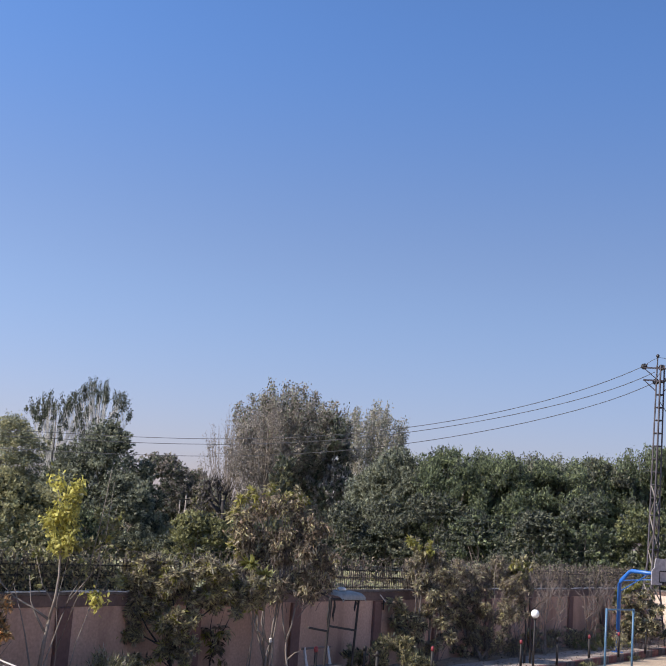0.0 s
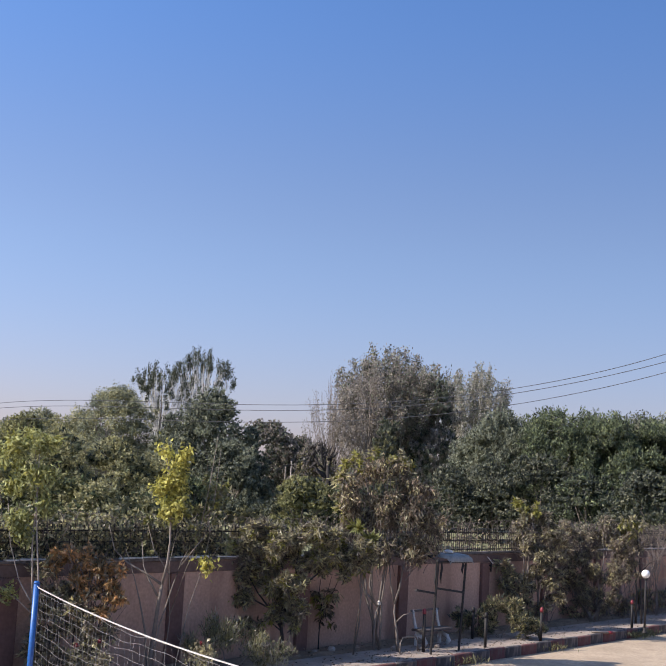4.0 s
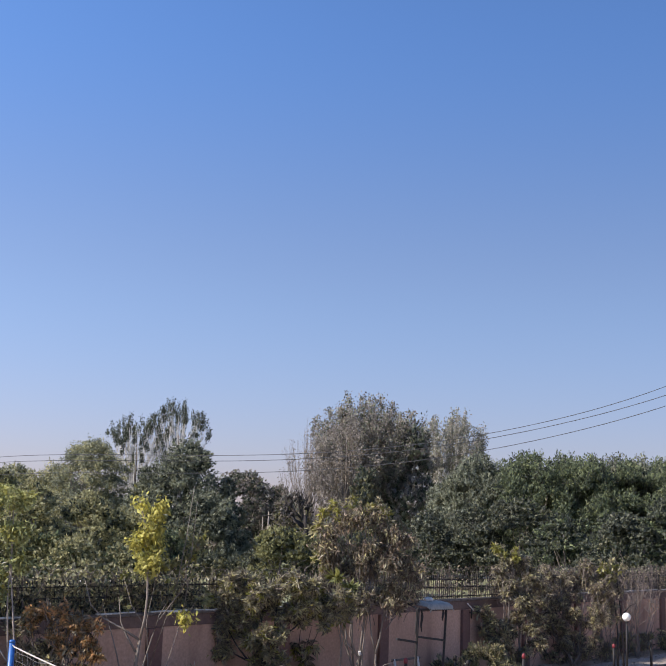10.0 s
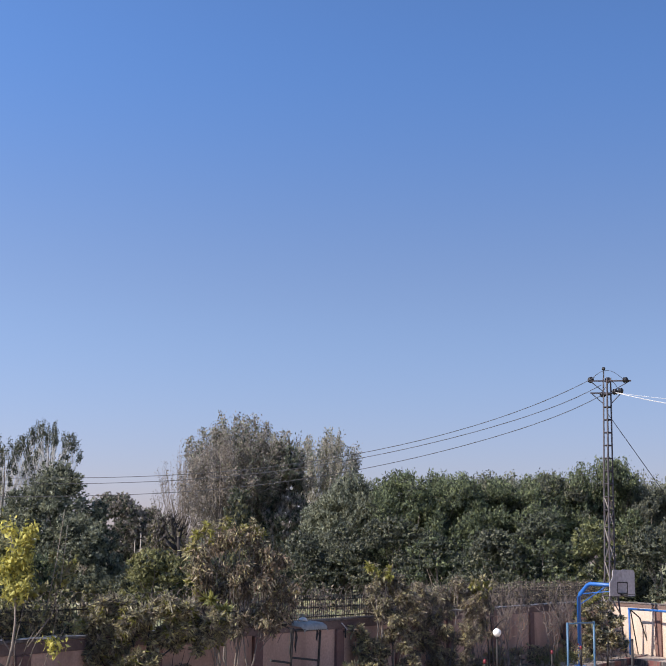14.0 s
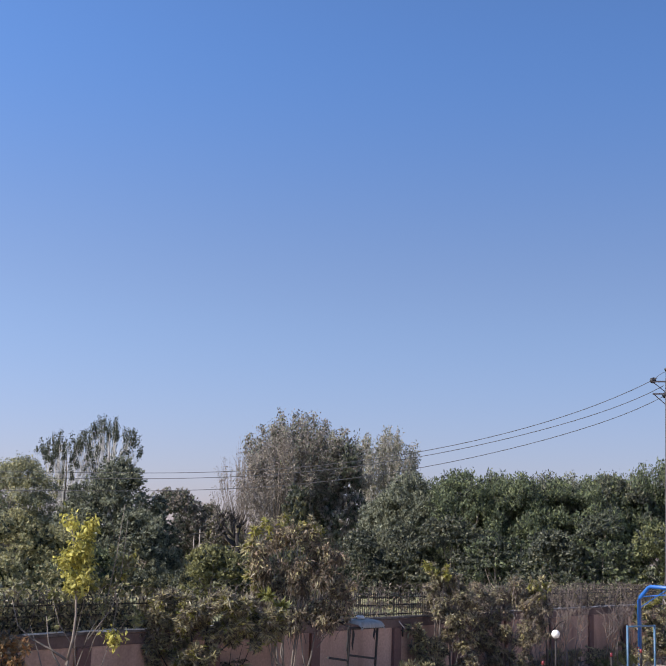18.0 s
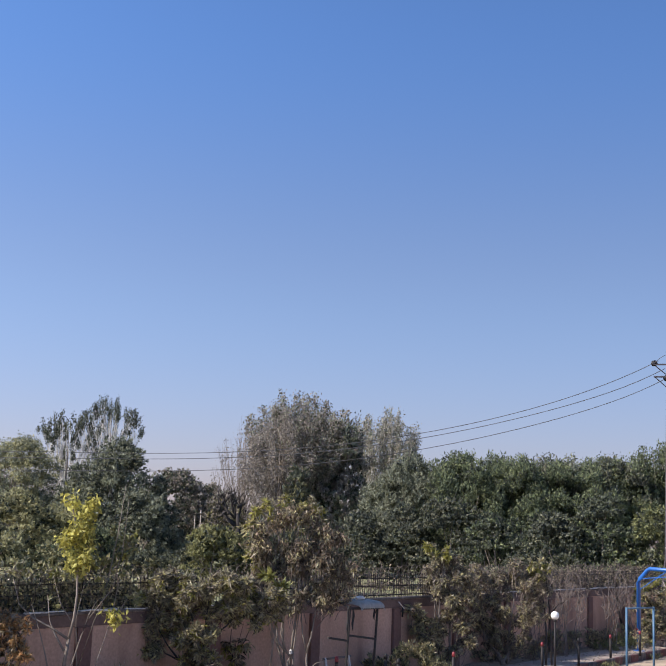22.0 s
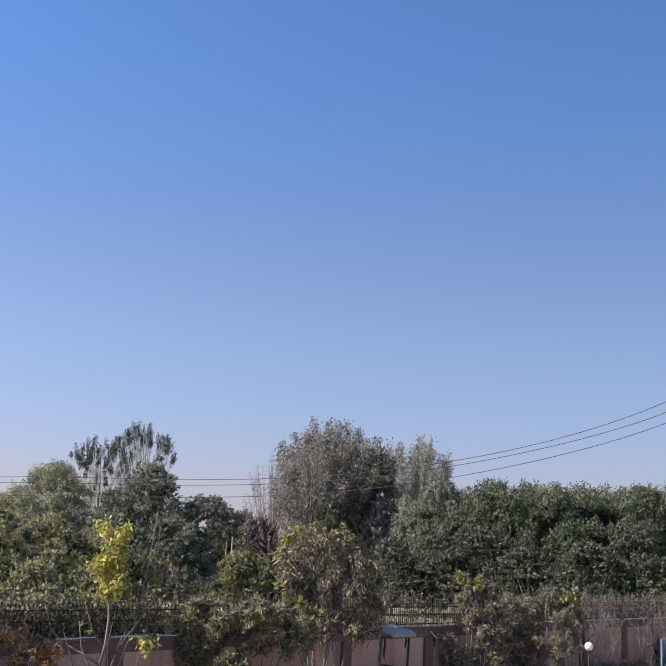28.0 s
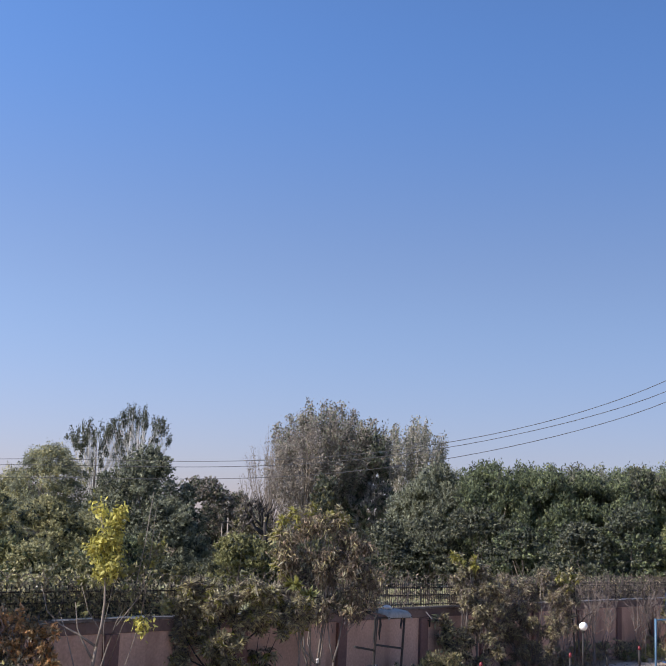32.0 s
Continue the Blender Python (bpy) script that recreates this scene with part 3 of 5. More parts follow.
# shelter with a sheet roof and the bench under it
t = thing("shelter", (2.33, 32.9, 0.145), "small black steel shelter with a blue-grey sheet roof", "shelter")
t.rotation_euler = (0, 0, radians(WALL_TURN))
LEAN = Vector((0.020, -0.036, 0))          # both posts lean the same way
for x, y, h in ((0, 0, 2.52), (1.42, 0, 2.46)):
    part("post", Geo().tube([(x, y, 0), (x + LEAN.x * h, y + LEAN.y * h, h)], 0.034, 8), M_BLACKPIPE, t)
for p, q in (((0.05, -0.06, 1.74), (1.45, -0.06, 1.58)), ((-0.88, -0.02, 1.72), (0.03, -0.05, 1.60)), ((-0.04, -0.09, 2.45), (1.50, -0.09, 2.42)), ((0.05, 0.24, 2.58), (1.50, 0.24, 2.56))):
    part("rail", Geo().tube([p, q], 0.032, 6), M_BLACKPIPE, t)
for x in (0.05, 1.46):
    part("arm", Geo().tube([(x, -0.10, 2.45), (x, 0.26, 2.59)], 0.026, 6), M_BLACKPIPE, t)
g = Geo()
nx = 28
for yy, zz in ((-0.24, 2.46), (-0.22, 2.56), (-0.12, 2.62), (0.06, 2.64), (0.26, 2.65)):
    for i in range(nx + 1):
        x = 0.40 + 1.24 * i / nx
        edge = min(i, nx - i) / nx
        g.v.append(Vector((x, yy, zz - 0.09 * max(0, 1 - edge * 14) + 0.012 * math.sin(i * 2.4) - 0.02 * (i / nx))))
for j in range(4):
    for i in range(nx):
        q = j * (nx + 1) + i
        g.f.append((q, q + 1, q + nx + 2, q + nx + 1))
s0 = len(g.v)
g.v += [v - Vector((0, 0, 0.02)) for v in g.v[:s0]]
g.f += [tuple(s0 + k for k in reversed(f)) for f in g.f[:]]
part("roof_sheet", g, M_ROOF, t, "faded blue-grey corrugated sheet", smooth=True)
part("edge_bar", Geo().box((1.02, -0.22, 2.44), (1.22, 0.03, 0.05), Matrix.Rotation(0.008, 4, "Y"), bevel=0.01), M_BLACKPIPE, t)
g = Geo().ball((0.92, 0.16, 2.68), 0.14, 14, 9, 0.42)
rng = np.random.default_rng(9)
g.v = [v + Vector(rng.normal(size=3)) * 0.012 for v in g.v]
part("sack", g, M_LIME, t, "white sack lying on the roof", smooth=True)
for x, y, z0, z1 in ((-0.10, -0.12, 1.72, 2.44), (0.16, -0.12, 1.86, 2.44), (1.28, -0.1, 2.1, 2.42)):
    part("hanging_strip", Geo().tube([(x, y, z1), (x + 0.03, y, z0 + 0.7 * (z1 - z0)), (x - 0.02, y, z0 + 0.3 * (z1 - z0)), (x + 0.01, y, z0)], [0.02, 0.038, 0.03, 0.008], 5), M_BLACKPIPE, t, "dark dry strip hanging from the roof edge")

t = thing("bench", by_wall(13.7, 1.45, 0.145), "weathered concrete bench with curled white legs", "bench")
t.rotation_euler = (0, 0, radians(WALL_TURN))
# Dark concrete on the seat stands for the shade over the bench.
part("seat", Geo().box((0, 0, 0.45), (1.5, 0.42, 0.07), bevel=0.015), M_COPING, t, "seat slab darkened for the shade of the shrubs")
for x in (-0.6, 0.6):
    curl = [(x, -0.12, 0.0), (x, -0.19, 0.12), (x, -0.14, 0.24), (x, 0.0, 0.29), (x, 0.10, 0.36), (x, 0.14, 0.45), (x, 0.22, 0.70), (x, 0.28, 0.98)]
    part("support", Geo().tube(curl, [0.06, 0.075, 0.06, 0.055, 0.06, 0.05, 0.042, 0.036], 8), M_LIME, t, "curled white cast leg", smooth=True)
    part("foot", Geo().box((x, 0.12, 0.17), (0.09, 0.10, 0.34), bevel=0.02), M_LIME, t)
part("backrest", Geo().box((0, 0.28, 0.95), (1.5, 0.05, 0.06), bevel=0.015), M_COPING, t)

# pull-up bar
a, b = Vector((12.72, 42.03, -0.115)), Vector((14.02, 43.1, -0.115))
t = thing("pull_up_bar", a, "pale blue steel pull-up bar frame", "exercise frame")
d = b - a
part("upright", Geo().tube([(0, 0, 0), (0, 0, 2.52)], 0.04, 10), M_LIGHTBLUE, t, smooth=True)
part("upright", Geo().tube([d, d + Vector((0, 0, 2.52))], 0.04, 10), M_LIGHTBLUE, t, smooth=True)
part("bar", Geo().tube([(0, 0, 2.48), d + Vector((0, 0, 2.48))], 0.028, 8), M_LIGHTBLUE, t, smooth=True)

# basketball stand
base = Vector((16.12, 51.53, 0.145))
t = thing("basketball_stand", base, "blue gooseneck basketball stand with a grey weathered backboard", "basketball stand")
f = Vector((0.5, -0.866, 0))
r = Vector((0.866, 0.5, 0))
part("post", Geo().tube([(0, 0, 0), (0, 0, 2.86), Vector((0, 0, 2.98)) + f * 0.06, Vector((0, 0, 3.38)) + f * 0.52, Vector((0, 0, 3.44)) + f * 0.66, Vector((0, 0, 3.40)) + f * 2.35], 0.085, 12), M_BLUE, t, smooth=True)
part("brace", Geo().tube([Vector((0, 0, 2.55)) + f * 0.06, Vector((0, 0, 3.36)) + f * 1.55], 0.022, 6), M_BLUE, t)
part("brace", Geo().tube([Vector((0, 0, 3.0)) + f * 0.1, Vector((0, 0, 3.2)) + f * 2.2], 0.022, 6), M_BLUE, t)
part("base_plate", Geo().box((0, 0, 0.01), (0.4, 0.4, 0.03), bevel=0.005), M_BLUE, t)
rot = Matrix(((r.x, f.x, 0, 0), (r.y, f.y, 0, 0), (0, 0, 1, 0), (0, 0, 0, 1)))
bc = f * 2.42 + Vector((0, 0, 3.52))
edge = [(-0.56, 0.50), (-0.50, 0.54), (-0.05, 0.52), (0.05, 0.55), (0.70, 0.54), (0.78, 0.43), (0.77, -0.54), (-0.78, -0.54), (-0.77, 0.02), (-0.62, 0.16)]
g = Geo()
g.v = [bc + r * x + Vector((0, 0, z)) + f * d for d in (-0.018, 0.018) for x, z in edge]
g.f = [tuple(range(10)), tuple(reversed(range(10, 20)))] + [(k, 10 + k, 10 + (k + 1) % 10, (k + 1) % 10) for k in range(10)]
board = part("backboard", g, M_BOARD, t, "grey weathered wooden backboard")
for x, z, sx, sz in ((0, 0.02, 0.62, 0.05), (0, -0.42, 0.62, 0.05), (-0.30, -0.2, 0.05, 0.44), (0.30, -0.2, 0.05, 0.44)):
    part("target_line", Geo().box(bc + r * x + Vector((0, 0, z)) + f * 0.022, (sx, 0.008, sz), rot), M_BLACKPIPE, board)
part("frame_bar", Geo().box(bc - f * 0.05 + Vector((0, 0, -0.53)), (1.6, 0.06, 0.06), rot), M_BLACKPIPE, t)
ringc = bc + f * 0.40 + Vector((0, 0, -0.46))
part("hoop", Geo().tube([ringc + 0.225 * (math.cos(k * math.pi / 12) * r + math.sin(k * math.pi / 12) * f) for k in range(25)], 0.012, 6, False), M_BLACKPIPE, t, "dark steel hoop")
part("hoop_bracket", Geo().box(bc + f * 0.10 + Vector((0, 0, -0.47)), (0.30, 0.16, 0.10), rot, bevel=0.01), M_BLACKPIPE, t)

# football goal
t = thing("football_goal", (20.56, 57.75, -0.02), "blue painted football goal with dark back stays", "goal")
t.rotation_euler = (0, 0, radians(SIDE_TURN))
for x in (0.0, 5.0):
    part("goal_post", Geo().tube([(x, 0, 0), (x, 0, 2.32)], 0.05, 10), M_BLUE, t, smooth=True)
    part("back_stay", Geo().tube([(x + 0.02, 0.06, 2.28), (x + 0.15, 0.5, 1.9), (x + 0.35, 1.0, 0.1)], 0.035, 6), M_BLACKPIPE, t)
    part("back_stay", Geo().tube([(x + 0.02, 0.06, 2.28), (x - 0.1, 0.55, 0.1)], 0.03, 6), M_BLACKPIPE, t)
    part("ground_bar", Geo().tube([(x, 0.06, 0.06), (x + 0.35, 1.0, 0.06)], 0.035, 6), M_BLACKPIPE, t)
part("crossbar", Geo().tube([(-0.05, 0, 2.32), (5.05, 0, 2.32)], 0.055, 10), M_BLUE, t, smooth=True)

# lattice pole of the power line
base = Vector((19.10, 56.28, 0.145))
t = thing("lattice_pole", base, "galvanised steel lattice power pole with crossarms", "power pole")
t.rotation_euler = (0, 0.0128, 0)
H, W0, W1, TW = 13.2, 0.37, 0.24, radians(24)


def corner(k, z):
    w = (W0 + (W1 - W0) * z / H + 0.62 * max(0.0, 1 - z / 3.8)) / 2 * math.sqrt(2)      # the foot spreads
    a = TW + math.pi / 4 + k * math.pi / 2
    return Vector((w * math.cos(a), w * math.sin(a), z))


for k in range(4):
    part("leg", Geo().tube([corner(k, 0), corner(k, 3.8), corner(k, H)], 0.040, 4), M_STEEL, t)
    z, i = 0.4, 0
    while z < H - 0.3:
        step = 0.62 if z > 6.2 else 0.8
        g = Geo().tube([corner(k, z), corner((k + 1) % 4, z)], 0.034, 4)
        if i % 2 or z > 6.2:
            part("lattice_bar", g, M_STEEL, t)
        if z < 7.4:
            # lower diagonals carry the painted sunlit tone
            p, q = (k, (k + 1) % 4) if i % 2 else ((k + 1) % 4, k)
            part("lattice_bar", Geo().tube([corner(p, z), corner(q, z + step)], 0.034, 4), M_STEEL_LIT, t)
        z += step
        i += 1


def insulator(at, way, name="insulator"):
    way = Vector(way).normalized()
    pts, rad = [], []
    for i in range(2):
        for d, rr in ((0.0, 0.05), (0.02, 0.12), (0.05, 0.148), (0.085, 0.12), (0.11, 0.05)):
            pts.append(Vector(at) + way * (i * 0.12 + d))
            rad.append(rr)
    part(name, Geo().tube(pts, rad, 10), M_PORCELAIN, t, "dark brown porcelain insulator", smooth=True)


arm_way = Vector((0.944, -0.33, 0))
line_way = Vector((-0.8, 0.59, 0))
for z, lo, hi in ((13.05, -0.85, 1.15), (12.45, -0.80, 0.70)):
    part("crossarm", Geo().box(arm_way * (lo + hi) / 2 + Vector((0, 0, z)), (hi - lo, 0.06, 0.07), Matrix.Rotation(math.atan2(arm_way.y, arm_way.x), 4, "Z")), M_STEEL, t)
    for e in (lo, hi):
        part("arm_stay", Geo().tube([arm_way * e * 0.95 + Vector((0, 0, z)), arm_way * (0.15 if e > 0 else -0.15) + Vector((0, 0, z - 0.55))], 0.022, 4), M_STEEL, t)
part("peak_rod", Geo().tube([(-0.15, 0.05, H), (-0.15, 0.05, H + 0.42)], 0.03, 6).ball((-0.15, 0.05, H + 0.45), 0.09, 10, 6), M_PORCELAIN, t)
for e, z, w in ((-0.92, 13.12, line_way), (-0.1, 13.1, line_way), (-0.35, 12.4, line_way), (0.58, 13.08, -line_way), (0.34, 12.55, -line_way), (0.08, 12.5, -line_way)):
    insulator(arm_way * (e + 0.2) + Vector((0, 0, z)), (w + Vector((0.25, -0.9, 0))).normalized() if w.y < 0 else (w + Vector((0.5, 0.8, 0))).normalized())

for e0, e1, z in ((-0.75, 0.75, 13.15), (-0.15, 0.55, 12.6)):
    pts = [arm_way * (e0 + (e1 - e0) * u) + Vector((0, 0, z + 0.42 * math.sin(math.pi * u))) for u in np.linspace(0, 1, 12)]
    part("jumper", Geo().tube(pts, 0.012, 5), M_WIRE, t, "thin jumper wire over the crossarm")

for (x, y, z), (c1, c2, c3), (dip, reach) in (((18.38, 56.59, 13.20), (-25.17, 50.26, -31.61), (6.6, 0.07)), ((18.68, 56.49, 12.82), (-24.23, 47.19, -29.21), (9.0, 0.04)), ((18.64, 56.51, 12.29), (-24.58, 46.65, -28.78), (8.2, 0.04))):
    pts = [Vector((x + (-40 - x) * u, y + (100 - y) * u, z + c1 * u + c2 * u * u + c3 * u ** 3 - dip * u * math.exp(-max(0, u) / reach))) for u in np.linspace(-0.005, 1.0, 110)]
    w = part("power_line", Geo().tube(pts, 0.0175, 5), M_WIRE)
    tagged(w, "dark overhead power line sagging from the lattice pole", "cable", "overhead lines")
for q, rr in (((20.97, 51.93, 11.58), 0.022), ((20.97, 51.92, 11.83), 0.012)):
    p, q = Vector((19.55, 56.1, 12.62)), Vector(q)
    far = p + (q - p) * 6.5 + Vector((0, 0, 4.5))
    pts = [p.lerp(far, u) - Vector((0, 0, 4 * 1.6 * u * (1 - u) * 0.9)) for u in np.linspace(0, 1, 30)]
    w = part("service_cable", Geo().tube(pts, rr, 6), M_CABLE)
    tagged(w, "pale insulated service cable from the lattice pole", "cable", "overhead lines")
p = Vector((19.22, 56.24, 11.62))
q = p + (Vector((22.8, 58.6, 8.05)) - p) * 2.9
w = part("stay_wire", Geo().tube([p, q], 0.018, 5), M_WIRE)
tagged(w, "thin steel stay wire of the lattice pole", "cable", "overhead lines")

# slim white pole at the edge of the far trees
t = thing("white_pole", (-6.05, 118.0, 0), "pair of slim whitish poles with a dark crossbar", "pole")
part("shaft", Geo().tube([(0, 0, 0), (0, 0, 6.5)], [0.07, 0.05], 8), M_BARK_PALE, t, smooth=True)
part("shaft", Geo().tube([(-0.55, 0, 0), (-0.55, 0, 6.1)], [0.05, 0.035], 8), M_BARK_PALE, t, smooth=True)
part("crossbar", Geo().tube([(-0.75, 0, 6.05), (0.35, 0, 6.15)], 0.07, 6), M_IRON, t)

# pollarded tree with knobbly ends
t = thing("pollarded_tree", (-2.3, 100.0, 0), "dark pollarded tree with knobbly branch ends", "tree")
rng = np.random.default_rng(77)
part("trunk", Geo().tube([(0.5, 0, -0.1), (0.45, 0, 2.5), (0.3, 0, 5.0), (0.1, 0, 6.0)], [0.26, 0.21, 0.18, 0.15], 8), M_BARK_DARK, t, smooth=True)
for ex, ez, s_at in ((-1.5, 6.7, 5.2), (-1.15, 7.3, 5.6), (-0.5, 7.5, 5.9), (-0.1, 7.0, 5.6), (-1.0, 6.2, 5.0), (0.5, 6.9, 5.0)):
    e = Vector((ex, rng.uniform(-0.6, 0.6), ez))
    m = Vector((ex * 0.55, e.y * 0.5, s_at + (ez - s_at) * 0.35))
    g = Geo().tube([(0, 0, s_at), m, e], [0.13, 0.10, 0.09], 6)
    for _ in range(9):
        g.ball(m.lerp(e, rng.uniform(0.55, 1.05)) + Vector(rng.normal(size=3)) * 0.16, 0.11 * rng.uniform(0.5, 1.4), 7, 5)
    for _ in range(14):
        b = m.lerp(e, rng.uniform(0.2, 1.0))
        g.tube([b, b + Vector((rng.normal() * 0.4, rng.normal() * 0.3, rng.uniform(0.3, 1.5)))], [0.03, 0.012], 4)
    part("limb", g, M_BARK_DARK, t, smooth=True)


def brush_tree(name, at, w, z0, z1, mats, label, seed, branches, n, leaf, tuft=0.22, bare=0.35, bark=None, group="", radius=0.2, round_top=0.5, twigs=4, aspect=0.5, tips=0.0, stem=1.0, fan=0.72):
    """A tree of many steep branches that run up from the trunk, with leaves towards their tips."""
    rng = np.random.default_rng(seed)
    t = thing(name, at, label, "tree", group)
    bark = bark or M_BARK
    fork = z0 + 0.45 * (z1 - z0)
    part("trunk", Geo().tube([(0, 0, -0.2), (0, 0, z0 * 0.5), (0.1, 0, fork), (0, 0, z0 + 0.8 * (z1 - z0))], [radius * 1.2, radius, radius * 0.6, radius * 0.12], 8), M_BARK if bark == M_BARK_WHITE else bark, t, smooth=True)
    curves = []
    for i in range(branches):
        g = Geo()
        a, q = rng.uniform(0, 2 * math.pi), math.sqrt(rng.uniform(0, 1))
        tip = Vector((math.cos(a) * q * w / 2, math.sin(a) * q * w / 2, z0 + (z1 - z0) * (1 - round_top * q ** 2.4 * rng.uniform(0.5, 1.3) - rng.uniform(0, 0.14))))
        s = Vector((0, 0, z0 * 0.7 + (tip.z - z0) * rng.uniform(0.0, 0.4)))
        m = Vector((tip.x * fan, tip.y * fan, s.z + (tip.z - s.z) * 0.42)) + Vector(rng.normal(size=3)) * 0.15
        pts = [s * (1 - u) ** 2 + m * 2 * u * (1 - u) + tip * u * u for u in (0, 0.33, 0.66, 1)]
        g.tube(pts, [radius * 0.30 * stem, radius * 0.2 * stem, radius * 0.12 * stem, radius * 0.04 * stem], 4, False)
        curves.append((s, m, tip))
        for _ in range(twigs):
            u = rng.uniform(0.35, 0.9)
            p = s * (1 - u) ** 2 + m * 2 * u * (1 - u) + tip * u * u
            e = p + Vector((rng.normal() * 0.35, rng.normal() * 0.35, rng.uniform(0.5, 1.5)))
            g.tube([p, e], [radius * 0.09 * stem, radius * 0.03 * stem], 3, False)
            curves.append((p, p.lerp(e, 0.5), e))
        part("limb", g, bark, t)
    S, M, E = (np.array([[*c[i]] for c in curves]) for i in range(3))
    size = np.linalg.norm(E - S, axis=1)
    for mat, share in mats:
        k = rng.choice(len(curves), size=int(n * share), p=size / size.sum())
        u = (bare + (1 - bare) * rng.beta(2.2, 1.0, len(k)))[:, None]
        if tips:
            ends = np.concatenate([np.arange(0, len(curves), twigs + 1), rng.choice(len(curves), size=int(len(curves) * tips), replace=False)])
            k = rng.choice(ends, size=len(k))
            u = (1.02 - 0.13 * rng.beta(1.2, 1.4, len(k)))[:, None]
        c = S[k] * (1 - u) ** 2 + M[k] * 2 * u * (1 - u) + E[k] * u * u + rng.normal(size=(len(k), 3)) * tuft * np.array([1, 1, 1.6 if tips else 1])
        ax = rng.normal(size=(len(k), 3)) * 0.6 + np.array([0, 0, 0.7])
        part("crown", leaf_mesh("crown", c, ax, leaf * rng.uniform(0.6, 1.35, len(k)), aspect, mat, rng), mat, t)
    return t


# ---------------------------------------------------------------- far trees
FAR = "trees beyond the field"
tree("tree", (-28.1, 101.2, 0), 7.5, 1.0, 8.6, "dome", [(L_LIGHT, 0.6), (L_OLIVE, 0.4)], "light yellow-green broadleaf tree", group=FAR, seed=101, low=0.5, n=11000, boughs=30, bough=1.2)
tree("tree", (-27.4, 137.2, 0), 12.5, 1.0, 14.4, "dome", [(L_GREYGREEN, 0.6), (L_SAGE, 0.4)], "open grey-green tree with a fine twiggy crown", group=FAR, seed=102, low=0.4, n=30000, boughs=230, bough=1.0, leaf=0.22, sprig=0.42, many=30, bark=M_BARK_PALE, radius=0.26, hollow=0.15, whorl=0.2)
tree("tree", (-36.0, 140.0, 0), 17.0, 1.0, 11.2, "dome", [(L_GREYGREEN, 0.4), (L_SAGE, 0.6)], "wide grey-green tree with a fine crown", group=FAR, seed=122, low=0.5, n=18000, boughs=90, bough=1.2, leaf=0.26, hollow=0.65)
brush_tree("poplar", (-28.2, 172.8, 0), 11.5, 9.0, 20.6, [(L_DARK, 1.0)], "tall thin poplar with sparse upright twigs", 103, 52, 8200, 0.25, 0.165, 0.62, M_BARK_WHITE, FAR, 0.15, 0.28, 9, tips=0.06, stem=2.3, fan=0.6)
brush_tree("poplar", (-22.0, 170.7, 0), 11.0, 9.5, 22.6, [(L_DARK, 1.0)], "tall thin poplar with sparse upright twigs", 104, 50, 8200, 0.25, 0.165, 0.62, M_BARK_WHITE, FAR, 0.15, 0.32, 9, tips=0.06, stem=2.4, fan=0.6)
tree("tree", (-16.4, 133.9, 0), 12.8, 0.3, 14.2, "dome", [(L_DARK, 0.4), (L_GREYGREEN, 0.6)], "dense dark green round tree", group=FAR, seed=105, low=0.8, n=21000, boughs=95, bough=1.3, leaf=0.32)
tree("tree", (-12.6, 126.0, 0), 9.0, 0.3, 8.4, "dome", [(L_DARK, 0.4), (L_GREYGREEN, 0.6)], "low dark shaded tree at the field's edge", group=FAR, seed=123, low=0.7, n=11000, boughs=70, bough=1.0, leaf=0.32, sprig=0.32)
tree("tree", (-11.0, 149.6, 0), 12.0, 0.3, 11.8, "dome", [(L_DARK, 0.25), (L_BROWNGREY, 0.55), (L_GREYGREEN, 0.2)], "dark brown-grey tree at the field's edge", group=FAR, seed=106, low=0.5, n=17000, boughs=110, bough=0.95, leaf=0.28, sprig=0.3, hollow=0.7)
tree("tree", (-7.0, 153.0, 0), 8.6, 0.3, 10.4, "dome", [(L_DARK, 0.5), (L_BROWNGREY, 0.5)], "dull brown-green tree at the field's edge", group=FAR, seed=112, low=0.5, n=12000, boughs=80, bough=0.95, leaf=0.26)
tree("tree", (-4.6, 144.9, 0), 5.6, 1.0, 9.2, "dome", [(L_BROWNGREY, 0.6), (L_OLIVE, 0.4)], "thin brownish tree with gaps in its crown", group=FAR, seed=107, low=0.5, n=5500, boughs=24, bough=1.0)
brush_tree("tree", (4.4, 150.0, 0), 16.8, 3.0, 22.4, [(L_BROWNGREY, 0.6), (L_GREYGREEN, 0.28), (L_DARK, 0.12)], "large grey-brown autumn tree with an upright crown", 108, 190, 58000, 0.32, 0.28, 0.15, M_BARK, FAR, 0.34, 0.40, 5)
brush_tree("tree", (1.6, 143.5, 0), 9.5, 3.0, 19.6, [(L_BROWNGREY, 1.0)], "half-bare tree with pale upright twigs", 119, 50, 9000, 0.28, 0.26, 0.3, M_BARK, FAR, 0.2, 0.42, 6)
brush_tree("tree", (-2.6, 148.0, 0), 8.4, 2.0, 19.4, [(L_BROWNGREY, 1.0)], "half-bare tree with pale upright twigs", 109, 70, 2600, 0.2, 0.30, 0.2, M_BARK, FAR, 0.2, 0.45, 8)
tree("tree", (9.6, 147.2, 0), 7.5, 1.0, 18.6, "dome", [(L_DARK, 0.15), (L_GREYGREEN, 0.45), (L_BROWNGREY, 0.4)], "dark green tree beside the large one", group=FAR, seed=110, low=0.5, n=11000, boughs=60, bough=1.1, stretch=1.4, leaf=0.36, sprig=0.34, hollow=0.7, droop=-0.5)
